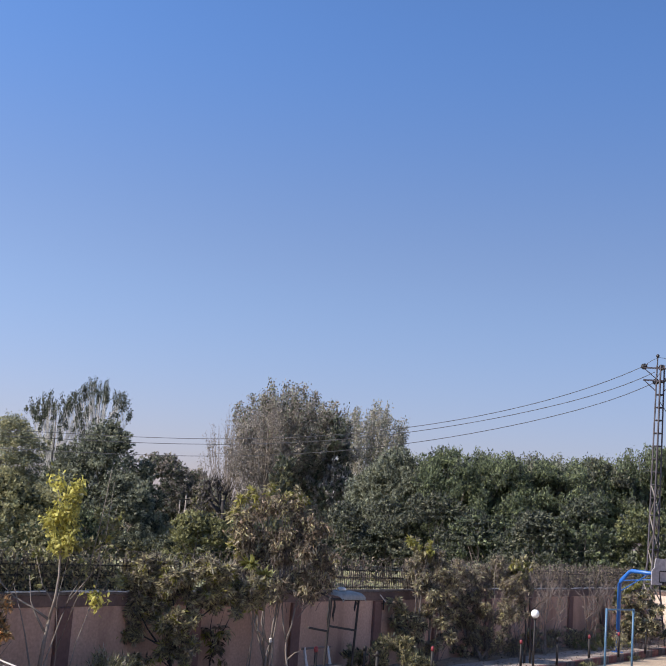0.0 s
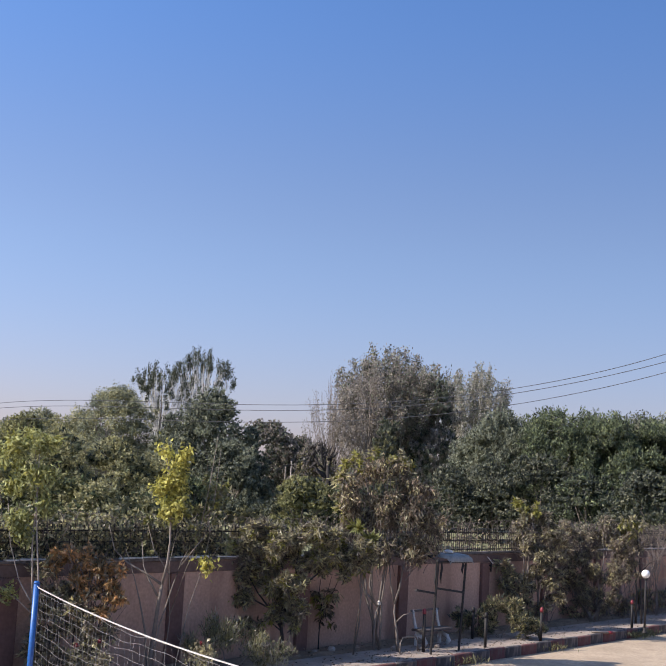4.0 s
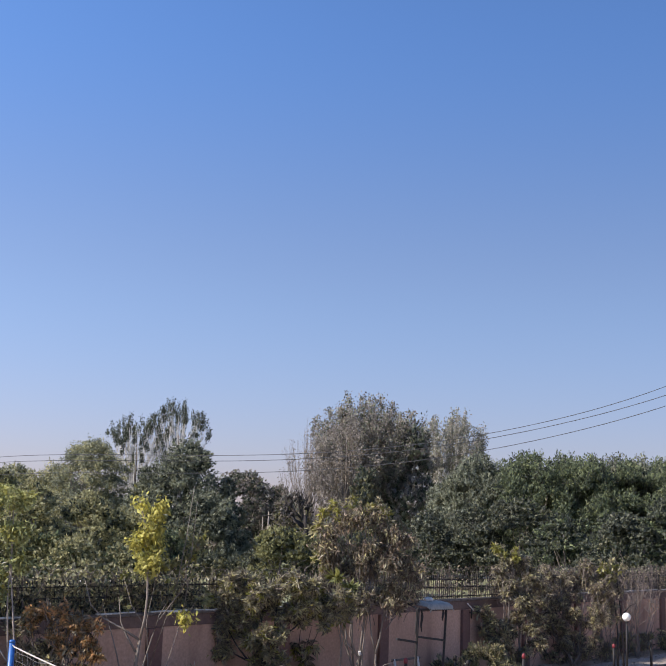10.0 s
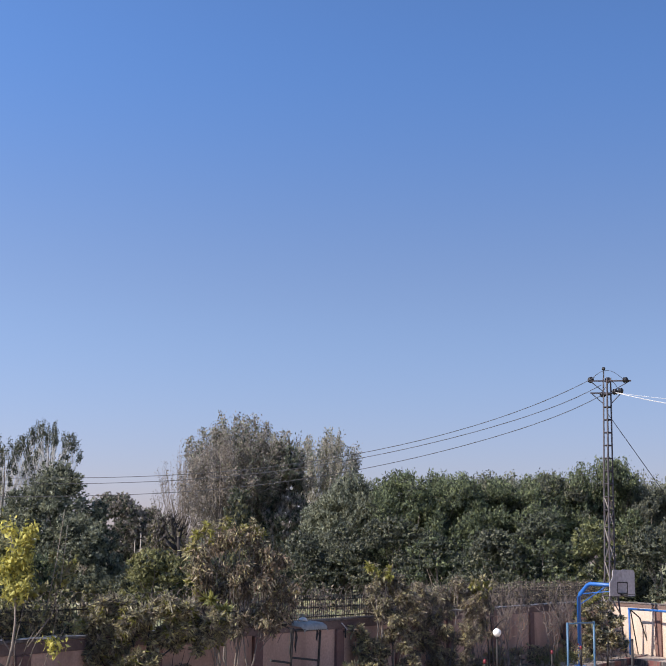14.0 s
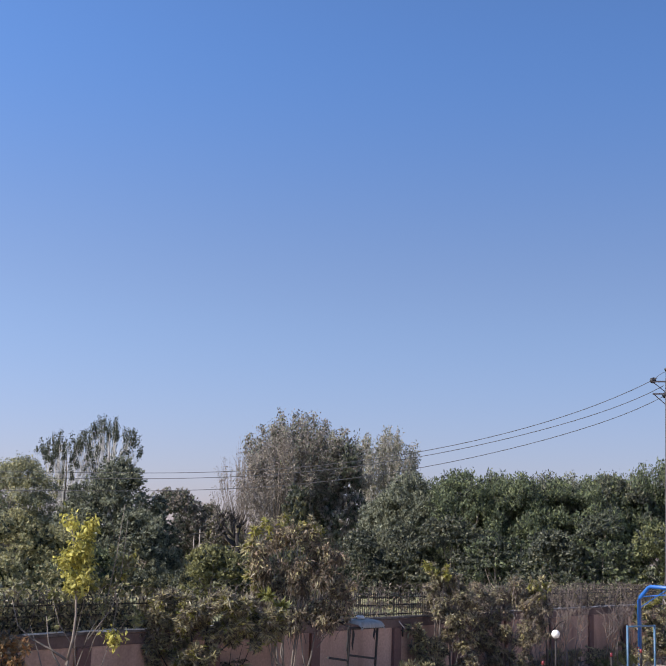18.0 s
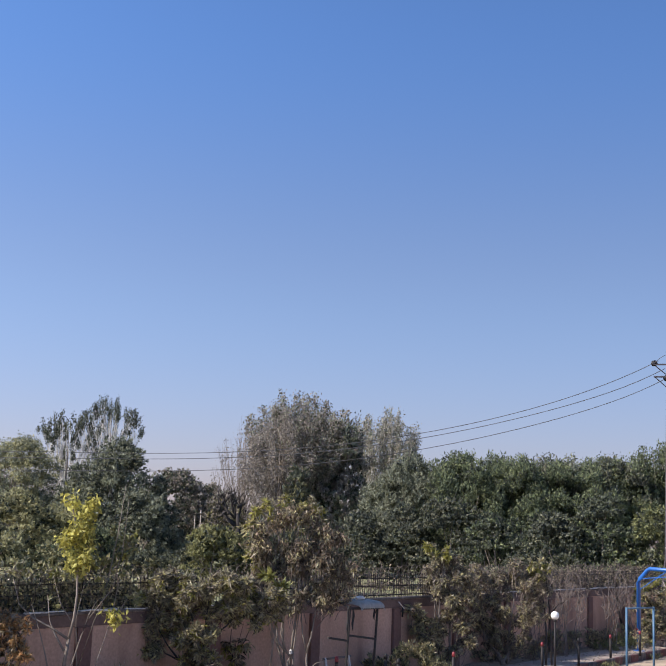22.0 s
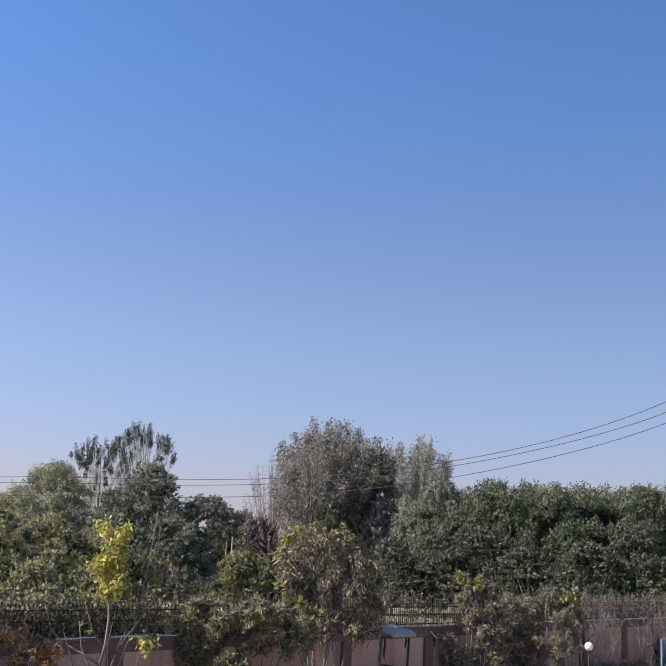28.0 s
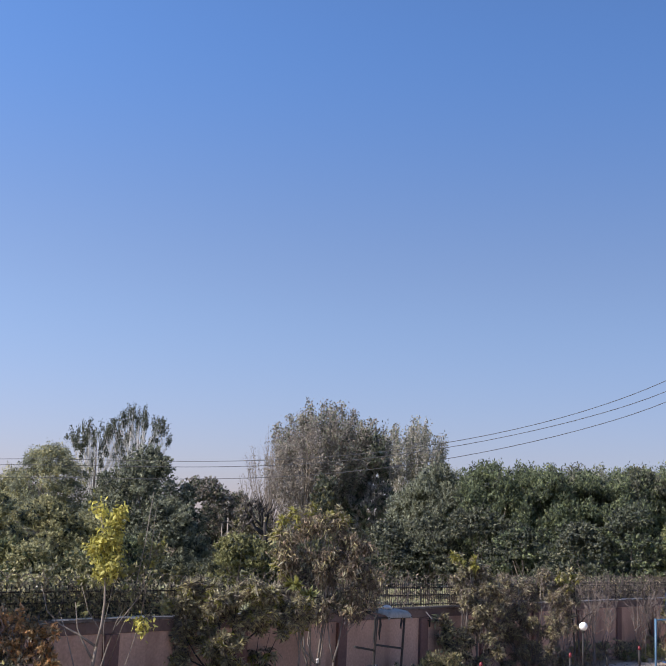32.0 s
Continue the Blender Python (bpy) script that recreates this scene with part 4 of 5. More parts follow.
brush_tree("poplar", (16.0, 164.2, 0), 10.2, 5.0, 23.0, [(L_PALE, 0.7), (L_GREYGREEN, 0.3)], "pale airy poplar with upright twigs", 111, 70, 17000, 0.32, 0.26, 0.25, M_BARK_WHITE, FAR, 0.25, 0.35)
for i, (x, y, w, z1, mat) in enumerate(((11.3, 121.5, 5.6, 10.2, L_GREYGREEN), (14.6, 121.0, 6.4, 12.6, L_GREYGREEN), (19.4, 118.4, 8.6, 12.8, L_GREEN), (24.6, 117.4, 9.0, 12.4, L_GREEN), (29.9, 116.1, 8.8, 12.4, L_GREEN),
                                        (34.9, 120.4, 9.0, 12.8, L_DUSK), (40.1, 118.4, 10.0, 14.4, L_GREEN), (46.2, 116.3, 9.6, 12.7, L_DUSK), (52.5, 116.0, 9.6, 12.3, L_DUSK))):
    tree("tree", (x, y, 0), w, 0.8, z1, "column" if i % 3 else "dome", [(mat, 0.82), (L_DARK, 0.18)], "bushy mid-green tree in a dense row", group=FAR, seed=130 + i, n=13000, boughs=66, bough=0.95, stretch=1.3, leaf=0.29, low=0.3, droop=-0.45, aspect=0.45, sprig=0.34, hollow=0.7, whorl=0.3)
for i, (x, y, w, z1, mat) in enumerate(((17.0, 124.0, 8.2, 12.6, L_GREYGREEN), (21.6, 122.5, 8.6, 13.6, L_GREEN), (26.6, 121.5, 9.0, 13.5, L_GREEN), (29.2, 123.0, 8.0, 13.6, L_DUSK), (34.0, 121.0, 7.0, 13.4, L_GREEN), (31.6, 122.0, 9.0, 13.5, L_GREYGREEN),
                                        (36.6, 123.5, 9.0, 13.7, L_GREEN), (40.8, 121.5, 8.0, 15.6, L_GREEN), (44.8, 122.0, 9.0, 13.9, L_GREYGREEN), (50.5, 121.0, 9.4, 13.4, L_DUSK), (58.5, 118.0, 9.4, 12.8, L_DUSK))):
    brush_tree("tree", (x, y, 0), w, 2.5, z1, [(mat, 0.85), (L_DARK, 0.15)], "tall mid-green tree with upright shoots", 210 + i, 54, 17000, 0.30, 0.24, 0.1, M_BARK, FAR, 0.2, 0.15, 6, aspect=0.4)
# The large dark leaf share stands for the shade beneath the crowns.
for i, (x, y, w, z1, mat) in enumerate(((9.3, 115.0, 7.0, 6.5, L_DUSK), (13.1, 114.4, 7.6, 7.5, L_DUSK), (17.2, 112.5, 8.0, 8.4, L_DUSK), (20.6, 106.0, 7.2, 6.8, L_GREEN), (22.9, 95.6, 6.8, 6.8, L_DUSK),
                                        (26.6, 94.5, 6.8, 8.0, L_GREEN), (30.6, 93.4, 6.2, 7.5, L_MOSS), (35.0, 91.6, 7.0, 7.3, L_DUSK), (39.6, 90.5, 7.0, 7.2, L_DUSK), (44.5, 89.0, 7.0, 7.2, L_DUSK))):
    tree("bush_tree", (x, y, 0), w, 0.2, z1, "dome", [(L_DARK, 0.6 if mat != L_MOSS else 0.2), (mat, 0.4 if mat != L_MOSS else 0.8)], "low dense tree with shaded gaps put into dark leaves" if mat != L_MOSS else "low dense bright green tree", group="low trees before the row", seed=150 + i, n=7600, boughs=34, bough=1.02, leaf=0.27, sprig=0.22, aspect=0.55, low=0.05, hollow=0.92, whorl=0.45)
for i, (x, y, w, z1, mat) in enumerate(((-30.0, 90.0, 6.0, 6.8, L_SAGE), (-26.0, 92.2, 6.4, 6.6, L_MOSS), (-22.4, 91.0, 6.4, 7.4, L_SAGE), (-19.0, 93.0, 6.8, 7.0, L_SAGE), (-15.6, 93.9, 6.4, 5.8, L_SAGE), (-12.6, 97.0, 5.0, 4.2, L_GREEN),
                                        (-3.8, 94.9, 5.6, 5.0, L_LIGHT), (-0.2, 96.0, 5.0, 4.6, L_GREEN), (3.6, 99.0, 5.6, 6.0, L_OLIVE))):
    tree("bush", (x, y, 0), w, 0.05, z1, "dome", [(mat, 0.8), (L_DARK, 0.2)], "leafy bush in the field", "bush", "bushes in the field", seed=170 + i, n=8000, boughs=44, bough=0.75, leaf=0.24, sprig=0.26, low=0.3, hollow=0.75)
for i, (x, y, w, z1, mat) in enumerate(((-20.6, 62.0, 4.4, 4.6, L_LIGHT), (-17.6, 60.0, 4.2, 4.9, L_SAGE), (-15.0, 62.5, 4.0, 4.2, L_LIGHT), (-12.6, 60.5, 3.8, 4.0, L_SAGE), (-10.4, 61.0, 3.4, 3.5, L_SAGE))):
    tree("bush", (x, y, 0), w, 0.05, z1, "dome", [(mat, 0.7), (L_GREEN, 0.3)], "leafy mid-green bush behind the wall", "bush", "bushes behind the wall", seed=260 + i, n=5200, boughs=44, bough=0.5, leaf=0.19, sprig=0.18, low=0.3, hollow=0.7, whorl=0.75, radius=0.07)
# Row of dark scrub added in place of the trees' shade on the field.
for i, (x, y, w, z1) in enumerate(((-15.0, 118.0, 5.0, 2.6), (-11.4, 121.0, 5.0, 2.2), (-8.2, 119.0, 4.6, 2.6), (-5.4, 122.0, 4.6, 2.4), (-2.4, 118.0, 4.6, 2.8))):
    tree("shade_scrub", (x, y, 0), w, 0.02, z1, "dome", [(L_OLIVE, 0.4), (L_DARK, 0.6)], "low scrub added for the shade at the edge of the trees", "bush", "scrub under the trees", seed=240 + i, n=2600, boughs=22, bough=0.5, leaf=0.22, sprig=0.25, low=0.5, radius=0.06)
for i, (x, y, w, z1) in enumerate(((-62, 190, 22, 12), (-44, 200, 20, 12.5), (-26, 205, 20, 11.5), (-9, 210, 20, 10.6), (8, 212, 20, 13), (26, 205, 22, 15), (44, 196, 24, 16.5), (66, 190, 24, 16.5), (88, 184, 24, 16))):
    tree("tree", (x, y, 0), w, 0.5, z1, "dome", [(L_GREYGREEN, 0.6), (L_DARK, 0.4)], "distant grey-green tree on the skyline", group="distant trees", seed=190 + i, n=11000, boughs=36, bough=2.6, leaf=0.5, sprig=0.8)

# ---------------------------------------------------------------- shrubs and young trees at the wall
BED = "shrubs along the wall"


def stems(at, lobes, r, mat, parent, rng, paths=None):
    """A few main stems from the foot; each forks into branches that run to its boughs."""
    if paths:
        whole = r
        for path in paths:
            r, thin = whole, 0.8
            if isinstance(path, tuple):
                r, path = path[0], path[1]
                thin = 0.42 if r > 0.05 else 0.78
            k = len(path)
            part("stem", Geo().tube(path, [r * (1 - thin * i / (k - 1)) for i in range(k)], 7), mat, parent, smooth=True)
        return
    order = sorted(lobes)
    k = min(4, max(2, len(order) // 3))
    for i in range(k):
        mine = order[i * len(order) // k:(i + 1) * len(order) // k]
        if not mine:
            continue
        cx, cy = np.mean([l[0] for l in mine]), np.mean([l[1] for l in mine])
        low, high = min(l[2] for l in mine), max(l[2] for l in mine)
        foot = Vector((rng.uniform(-0.18, 0.18), rng.uniform(-0.12, 0.12), -0.05))
        hub = Vector((cx * 0.55 + rng.uniform(-0.08, 0.08), cy, max(0.3, 0.55 * low + 0.08 * high)))
        bend = foot.lerp(hub, 0.5) + Vector((rng.uniform(-0.07, 0.07), rng.uniform(-0.07, 0.07), 0))
        top = Vector((cx, cy, 0.2 * low + 0.7 * high))
        part("stem", Geo().tube([foot, bend, hub, top], [r * 1.2, r, r * 0.85, r * 0.3], 7), mat, parent, smooth=True)
        for l in mine:
            e = Vector(l[:3])
            s = hub.lerp(top, rng.uniform(0.0, 0.5))
            m = s.lerp(e, 0.5) + Vector((rng.normal() * 0.08, rng.normal() * 0.08, 0.06))
            part("branch", Geo().tube([s, m, e], [r * 0.5, r * 0.36, r * 0.12], 5), mat, parent, smooth=True)


def shrub(name, at, lobes, mats, label, n, leaf, seed, category="shrub", stem=None, r=0.03, bark=None, aspect=0.4, droop=0.25, sprig=0.22, hollow=0.35, group=BED, stretch=1.0, whorl=0.8, per=9, twigs=0):
    """A shrub of given boughs (x, y, z, radius) about its foot."""
    rng = np.random.default_rng(seed)
    t = thing(name, at, label, category, group)
    more = []
    for x, y, z, rr in lobes:
        for _ in range(5):
            d = rng.normal(size=3)
            d /= np.linalg.norm(d)
            more.append((x + d[0] * rr * 0.75, y + d[1] * rr * 0.75, max(0.12, z + d[2] * rr * 0.75), rr * rng.uniform(0.3, 0.55)))
    stems(at, lobes, r, bark or M_BARK, t, rng, stem)
    if twigs:
        g = Geo()
        for k in rng.choice(len(more), size=twigs):
            e = Vector(more[k][:3]) + Vector(rng.normal(size=3)) * more[k][3] * 0.9
            p = Vector((e.x * 0.75, e.y * 0.6, max(0.1, e.z - rng.uniform(0.2, 0.55))))
            m = p.lerp(e, 0.5) + Vector(rng.normal(size=3)) * 0.07
            g.tube([p, m, e], [0.011, 0.008, 0.004], 4, False)
        part("twig_tangle", g, M_TWIG, t, "thin bare grey-brown twigs")
    for mat, share in mats:
        c, a, s, f = foliage(rng, more, int(n * share), sprig, leaf, stretch, hollow, 1.0, whorl, per)
        c[:, 2] = np.maximum(c[:, 2], 0.03)
        part("leaves", leaf_mesh("leaves", c, a, s, aspect, mat, rng, droop, f if droop < 0.6 else None), mat, t)
    return t


# right unit vector across the view, for spreading boughs
def spread(*rows):
    return [(x, y, z, r) for x, y, z, r in rows]


shrub("young_tree", (-6.2, 24.25, 0.12), spread((-0.55, 0, 4.85, 0.28), (-0.2, 0.1, 4.95, 0.28), (-0.68, 0, 4.45, 0.24), (0.05, 0, 4.75, 0.26), (-0.14, 0, 4.2, 0.22), (-0.5, 0, 3.95, 0.2), (0.12, 0, 4.25, 0.2), (-0.31, 0, 3.15, 0.2), (0.02, 0, 3.6, 0.2), (-0.45, 0, 3.4, 0.22), (-0.52, 0, 1.97, 0.2)),
      [(L_PALEGREEN, 0.75), (L_YELLOWGREEN, 0.25)], "tall young tree with thin pale stems and yellow-green leaves", 2600, 0.125, 301, "tree", r=0.024, bark=M_BARK_PALE, aspect=0.42, sprig=0.24, whorl=0.35, droop=0.5,
      stem=[(0.03, [(0.1, 0, -0.05), (0.05, 0, 0.8), (0.09, 0, 1.5), (0.07, 0, 2.1), (-0.09, 0, 3.4), (-0.12, 0, 4.3), (-0.15, 0, 5.06)]), (0.026, [(0.02, 0, -0.05), (0.01, 0, 1.23), (-0.03, 0, 1.77), (-0.12, 0, 2.85), (-0.12, 0, 3.95), (-0.25, 0, 4.94)]),
            (0.022, [(-0.02, 0, 1.7), (-0.14, 0, 1.85), (-0.33, 0, 2.14), (-0.56, 0, 2.83), (-0.68, 0, 3.64)]), (0.016, [(-0.01, 0, 1.5), (-0.35, 0, 1.77), (-0.59, 0, 1.91)])])
shrub("rusty_bush", (-5.2, 24.7, 0.12), spread((-0.72, 0, 2.55, 0.2), (-0.4, 0, 2.68, 0.2), (-0.05, 0, 2.66, 0.2), (0.22, 0, 2.5, 0.2), (-0.2, 0, 2.3, 0.26), (0.3, 0, 2.15, 0.24), (0.48, 0, 1.85, 0.22), (0.1, 0, 1.9, 0.25), (0.3, 0, 1.5, 0.2), (0.58, 0, 2.4, 0.12)),
      [(L_ORANGE, 0.75), (L_DULL, 0.25)], "rusty orange autumn bush", 4300, 0.12, 302, r=0.016, twigs=60, aspect=0.42, bark=M_BARK_DARK)
shrub("leafy_shrub", (-5.45, 24.75, 0.12), spread((-0.7, 0, 2.35, 0.26), (-0.45, 0, 2.0, 0.32), (-0.75, 0, 1.65, 0.35), (-0.2, 0, 1.6, 0.38), (0.3, 0, 1.35, 0.34), (-0.55, 0, 1.1, 0.4), (0.05, 0, 0.95, 0.4), (0.55, 0, 1.05, 0.28), (-0.75, 0, 0.6, 0.35), (-0.25, 0, 0.5, 0.35), (0.4, 0, 0.5, 0.3)),
      [(L_DULL, 0.5), (L_SHRUB, 0.5)], "dark leggy shrub with dull green and brown leaves", 7000, 0.15, 312, r=0.018, twigs=90, aspect=0.3, bark=M_BARK_DARK)
shrub("yellow_tree", (-4.4, 26.65, 0.12), spread((0.31, 0, 4.95, 0.17), (0.56, 0.1, 4.82, 0.2), (0.50, 0, 4.5, 0.24), (0.68, 0, 4.15, 0.22), (0.34, 0, 4.05, 0.24), (0.30, 0, 3.7, 0.22), (0.6, 0, 3.68, 0.24), (1.26, 0, 2.45, 0.15)),
      [(L_YELLOW, 0.8), (L_YELLOWGREEN, 0.2)], "slender young tree with bright yellow autumn leaves", 1750, 0.125, 303, "tree", r=0.020, bark=M_BARK, aspect=0.5, droop=0.45, sprig=0.26, per=7, whorl=0.35,
      stem=[(0.058, [(0.20, 0, -0.05), (0.25, 0, 0.7), (0.32, 0, 1.6), (0.37, 0, 2.0)]), (0.034, [(0.36, 0, 1.95), (0.45, 0, 2.45), (0.48, 0, 2.93), (0.44, 0, 3.78), (0.32, 0, 4.56), (0.2, 0, 5.0)]),
            (0.030, [(0.36, 0, 2.0), (-0.02, 0, 2.23), (-0.42, 0, 2.42), (-0.73, 0, 2.69), (-0.89, 0, 3.22)]), (0.028, [(0.29, 0, 1.75), (0.08, 0, 2.08), (-0.06, 0, 2.37), (-0.14, 0, 2.9)]),
            (0.026, [(0.18, 0.02, -0.05), (0.07, 0.02, 0.98), (-0.10, 0, 1.65), (-0.25, 0, 2.12), (-0.47, 0, 2.71)]),
            (0.022, [(0.22, -0.02, -0.05), (0.37, 0, 1.11), (0.62, 0, 2.04), (0.76, 0, 2.53), (1.11, 0, 3.21), (1.27, 0, 4.25), (1.38, 0, 5.33)]), (0.014, [(0.77, 0, 2.45), (1.23, 0, 3.1), (1.39, 0, 3.83), (1.46, 0, 5.0)])])
shrub("young_tree", (-3.95, 26.95, 0.12), spread((-0.1, 0, 3.45, 0.22), (0.35, 0, 3.5, 0.2), (-0.45, 0, 3.3, 0.2), (-0.6, 0, 2.65, 0.16), (0.45, 0, 3.05, 0.16), (0.9, 0, 4.2, 0.22), (0.65, 0, 3.75, 0.22), (0.95, 0, 3.6, 0.2)),
      [(L_LIGHT, 0.8), (L_YELLOWGREEN, 0.2)], "thin sapling with light green leaves", 380, 0.13, 344, "tree", r=0.016, bark=M_BARK, aspect=0.45, sprig=0.16,
      stem=[[(0.0, 0, -0.05), (0.1, 0, 1.2), (0.0, 0, 2.4), (0.2, 0, 3.6)], [(0.08, 0, 1.3), (0.4, 0, 2.4), (0.8, 0, 3.4), (0.95, 0, 4.3)], [(0.02, 0, 2.2), (-0.35, 0, 2.7), (-0.55, 0, 3.3)]])
shrub("young_tree", (-3.3, 27.2, 0.12), spread((0.25, 0, 4.3, 0.3), (0.4, 0, 3.9, 0.3), (0.15, 0, 3.6, 0.3), (0.5, 0, 2.9, 0.2)),
      [(L_LIGHT, 0.8), (L_SHRUB, 0.2)], "thin leaning young tree with light green leaves", 380, 0.13, 304, "tree", r=0.016, bark=M_BARK,
      stem=[[(-0.45, 0, -0.05), (-0.30, 0, 0.8), (-0.18, 0, 1.5), (0.08, 0, 2.4), (0.2, 0, 3.3), (0.42, 0, 4.5)], [(0.0, 0, 2.2), (0.25, 0, 2.6), (0.48, 0, 3.0)], [(0.18, 0, 3.1), (0.1, 0, 3.6), (0.14, 0, 4.0)]])
shrub("evergreen_shrub", (-1.55, 30.4, 0.12), spread((-1.5, 0, 2.65, 0.32), (-1.15, 0, 2.88, 0.38), (-0.6, 0, 2.98, 0.4), (0.0, 0, 3.0, 0.4), (0.6, 0.2, 3.0, 0.38), (1.2, 0.4, 2.95, 0.36), (1.75, 0.6, 2.8, 0.33), (2.1, 0.75, 2.65, 0.28), (-1.3, 0, 2.35, 0.36), (-0.7, 0, 2.45, 0.42),
                                                    (-0.1, 0, 2.45, 0.42), (0.5, 0.2, 2.5, 0.38), (1.1, 0.4, 2.45, 0.33), (1.7, 0.6, 2.4, 0.28), (1.4, 0.5, 2.15, 0.2), (-0.3, 0, 1.95, 0.4), (0.15, 0, 1.85, 0.4), (-0.05, 0, 1.4, 0.36), (0.3, 0, 1.25, 0.3), (-0.2, 0, 1.15, 0.25),
                                                    (0.22, 0, 0.9, 0.2), (-1.0, 0.1, 2.68, 0.36), (-0.35, 0.1, 2.7, 0.38), (0.3, 0.2, 2.75, 0.38), (0.9, 0.4, 2.7, 0.36), (1.45, 0.6, 2.62, 0.34), (1.95, 0.8, 2.5, 0.28), (0.8, 0.3, 2.3, 0.3), (-1.1, 0, 1.98, 0.3), (-1.35, 0, 1.66, 0.33), (-1.05, 0, 1.5, 0.26), (-1.6, 0, 1.58, 0.2), (-0.72, 0, 0.78, 0.24), (-0.5, 0, 0.62, 0.18)),
      [(L_SHRUB, 0.6), (L_DULL, 0.32), (L_YELLOWGREEN, 0.08)], "broad evergreen shrub with long glossy leaves in rosettes", 36000, 0.15, 305, r=0.06, aspect=0.26, bark=M_BARK_DARK, droop=0.35, hollow=0.45, per=9, whorl=0.75,
      stem=[[(0, 0, -0.05), (0.03, 0, 0.5), (-0.05, 0, 1.0), (0.05, 0, 1.6), (-0.15, 0, 2.6)], (0.036, [(-0.03, 0, 0.8), (-0.35, 0, 1.25), (-0.65, 0, 1.6), (-1.1, 0, 2.3)]),
            (0.036, [(0.02, 0, 1.3), (0.35, 0, 1.75), (0.9, 0.3, 2.2), (1.7, 0.55, 2.6)]), [(0.0, 0.05, 1.1), (0.25, 0.1, 1.9), (0.3, 0.1, 2.9)], (0.022, [(0.0, 0, 0.7), (-0.35, 0, 0.95), (-0.65, 0, 0.85)]), (0.026, [(-0.35, 0, 1.25), (-0.8, 0, 1.45), (-1.3, 0, 1.6)])])
withered = shrub("tall_shrub", (0.95, 33.05, 0.12), spread((-0.9, 0, 4.5, 0.36), (-0.3, 0, 4.6, 0.42), (0.3, 0, 4.6, 0.4), (0.75, 0, 4.35, 0.36), (1.1, 0, 4.05, 0.34), (1.3, 0, 3.55, 0.32), (-1.1, 0, 4.0, 0.32), (-0.6, 0, 3.9, 0.46), (0.1, 0, 3.9, 0.46), (0.7, 0, 3.7, 0.46),
                                                (1.1, 0, 3.1, 0.36), (-0.9, 0, 3.3, 0.36), (-0.3, 0, 3.2, 0.46), (0.4, 0, 3.1, 0.46), (0.85, 0, 2.65, 0.32), (0.2, 0, 2.55, 0.36), (-0.4, 0, 2.65, 0.36), (1.2, 0, 2.75, 0.26)),
      [(L_DRYSHRUB, 0.6), (L_DULL, 0.14), (L_SHRUB, 0.26)], "tall withered shrub with hanging brown leaves", 11500, 0.145, 306, r=0.045, bark=M_BARK, droop=0.62, aspect=0.30, hollow=0.3, whorl=0.4, sprig=0.24, twigs=180,
      stem=[(0.05, [(-0.13, 0, -0.05), (-0.16, 0, 0.5), (-0.13, 0, 1.0), (-0.06, 0, 1.22)]), (0.034, [(-0.08, 0, 1.18), (-0.41, 0, 1.52), (-0.5, 0, 2.15), (-0.62, 0, 3.1), (-0.8, 0, 4.0)]), (0.03, [(-0.2, 0, 1.32), (-0.34, 0, 1.75), (-0.31, 0, 2.2), (-0.25, 0, 3.4)]),
            (0.036, [(-0.05, 0, 1.2), (-0.02, 0, 1.7), (0.05, 0, 2.3), (0.08, 0, 3.2), (0.0, 0, 4.5)]), (0.036, [(0.0, 0.1, -0.05), (0.02, 0.1, 0.7), (0.01, 0.08, 1.3), (0.1, 0.05, 2.1), (0.3, 0, 3.4)]),
            (0.046, [(0.52, 0, -0.05), (0.46, 0, 0.5), (0.36, 0, 1.05), (0.36, 0, 1.3)]), (0.034, [(0.36, 0, 1.28), (0.47, 0, 1.7), (0.6, 0, 2.6), (0.85, 0, 3.8)]), (0.026, [(0.36, 0, 1.3), (0.24, 0, 1.75), (0.15, 0, 2.5), (0.2, 0, 3.6)]), (0.022, [(0.42, 0, 0.8), (0.62, 0, 1.0), (0.8, 0, 1.05)]), (0.024, [(-0.5, 0, 2.1), (-0.85, 0, 2.6), (-1.1, 0, 3.5)])])
part("pruned_stub", Geo().tube([(-0.05, -0.02, 1.24), (-0.07, -0.06, 1.33)], [0.045, 0.036], 8), M_LIME, withered, "pale cut end of a pruned branch")
shrub("tall_shrub", (0.95, 33.35, 0.12), spread((-1.1, -0.2, 4.85, 0.2), (-0.75, -0.2, 5.05, 0.22), (-0.35, -0.2, 5.15, 0.22), (0.05, -0.2, 5.2, 0.22), (0.4, -0.1, 5.2, 0.2), (0.6, -0.1, 5.05, 0.16), (-1.32, -0.2, 4.5, 0.2), (-0.6, -0.2, 4.82, 0.2), (0.0, -0.25, 4.88, 0.2), (-1.25, -0.3, 3.6, 0.22)),
      [(L_YELLOWGREEN, 0.4), (L_SHRUB, 0.6)], "yellow-green shoots at the head of a tall shrub", 1400, 0.165, 307, r=0.03, aspect=0.3, droop=0.4, whorl=0.9)
tree("narrow_tree", (1.52, 57.0, 0), 1.6, 1.0, 7.7, "dome", [(L_DARK, 0.7), (L_OLIVE, 0.3)], "narrow dark olive tree in the field behind the wall", seed=320, boughs=26, bough=0.45, n=2600, sprig=0.2, leaf=0.2, droop=-0.5, radius=0.07)
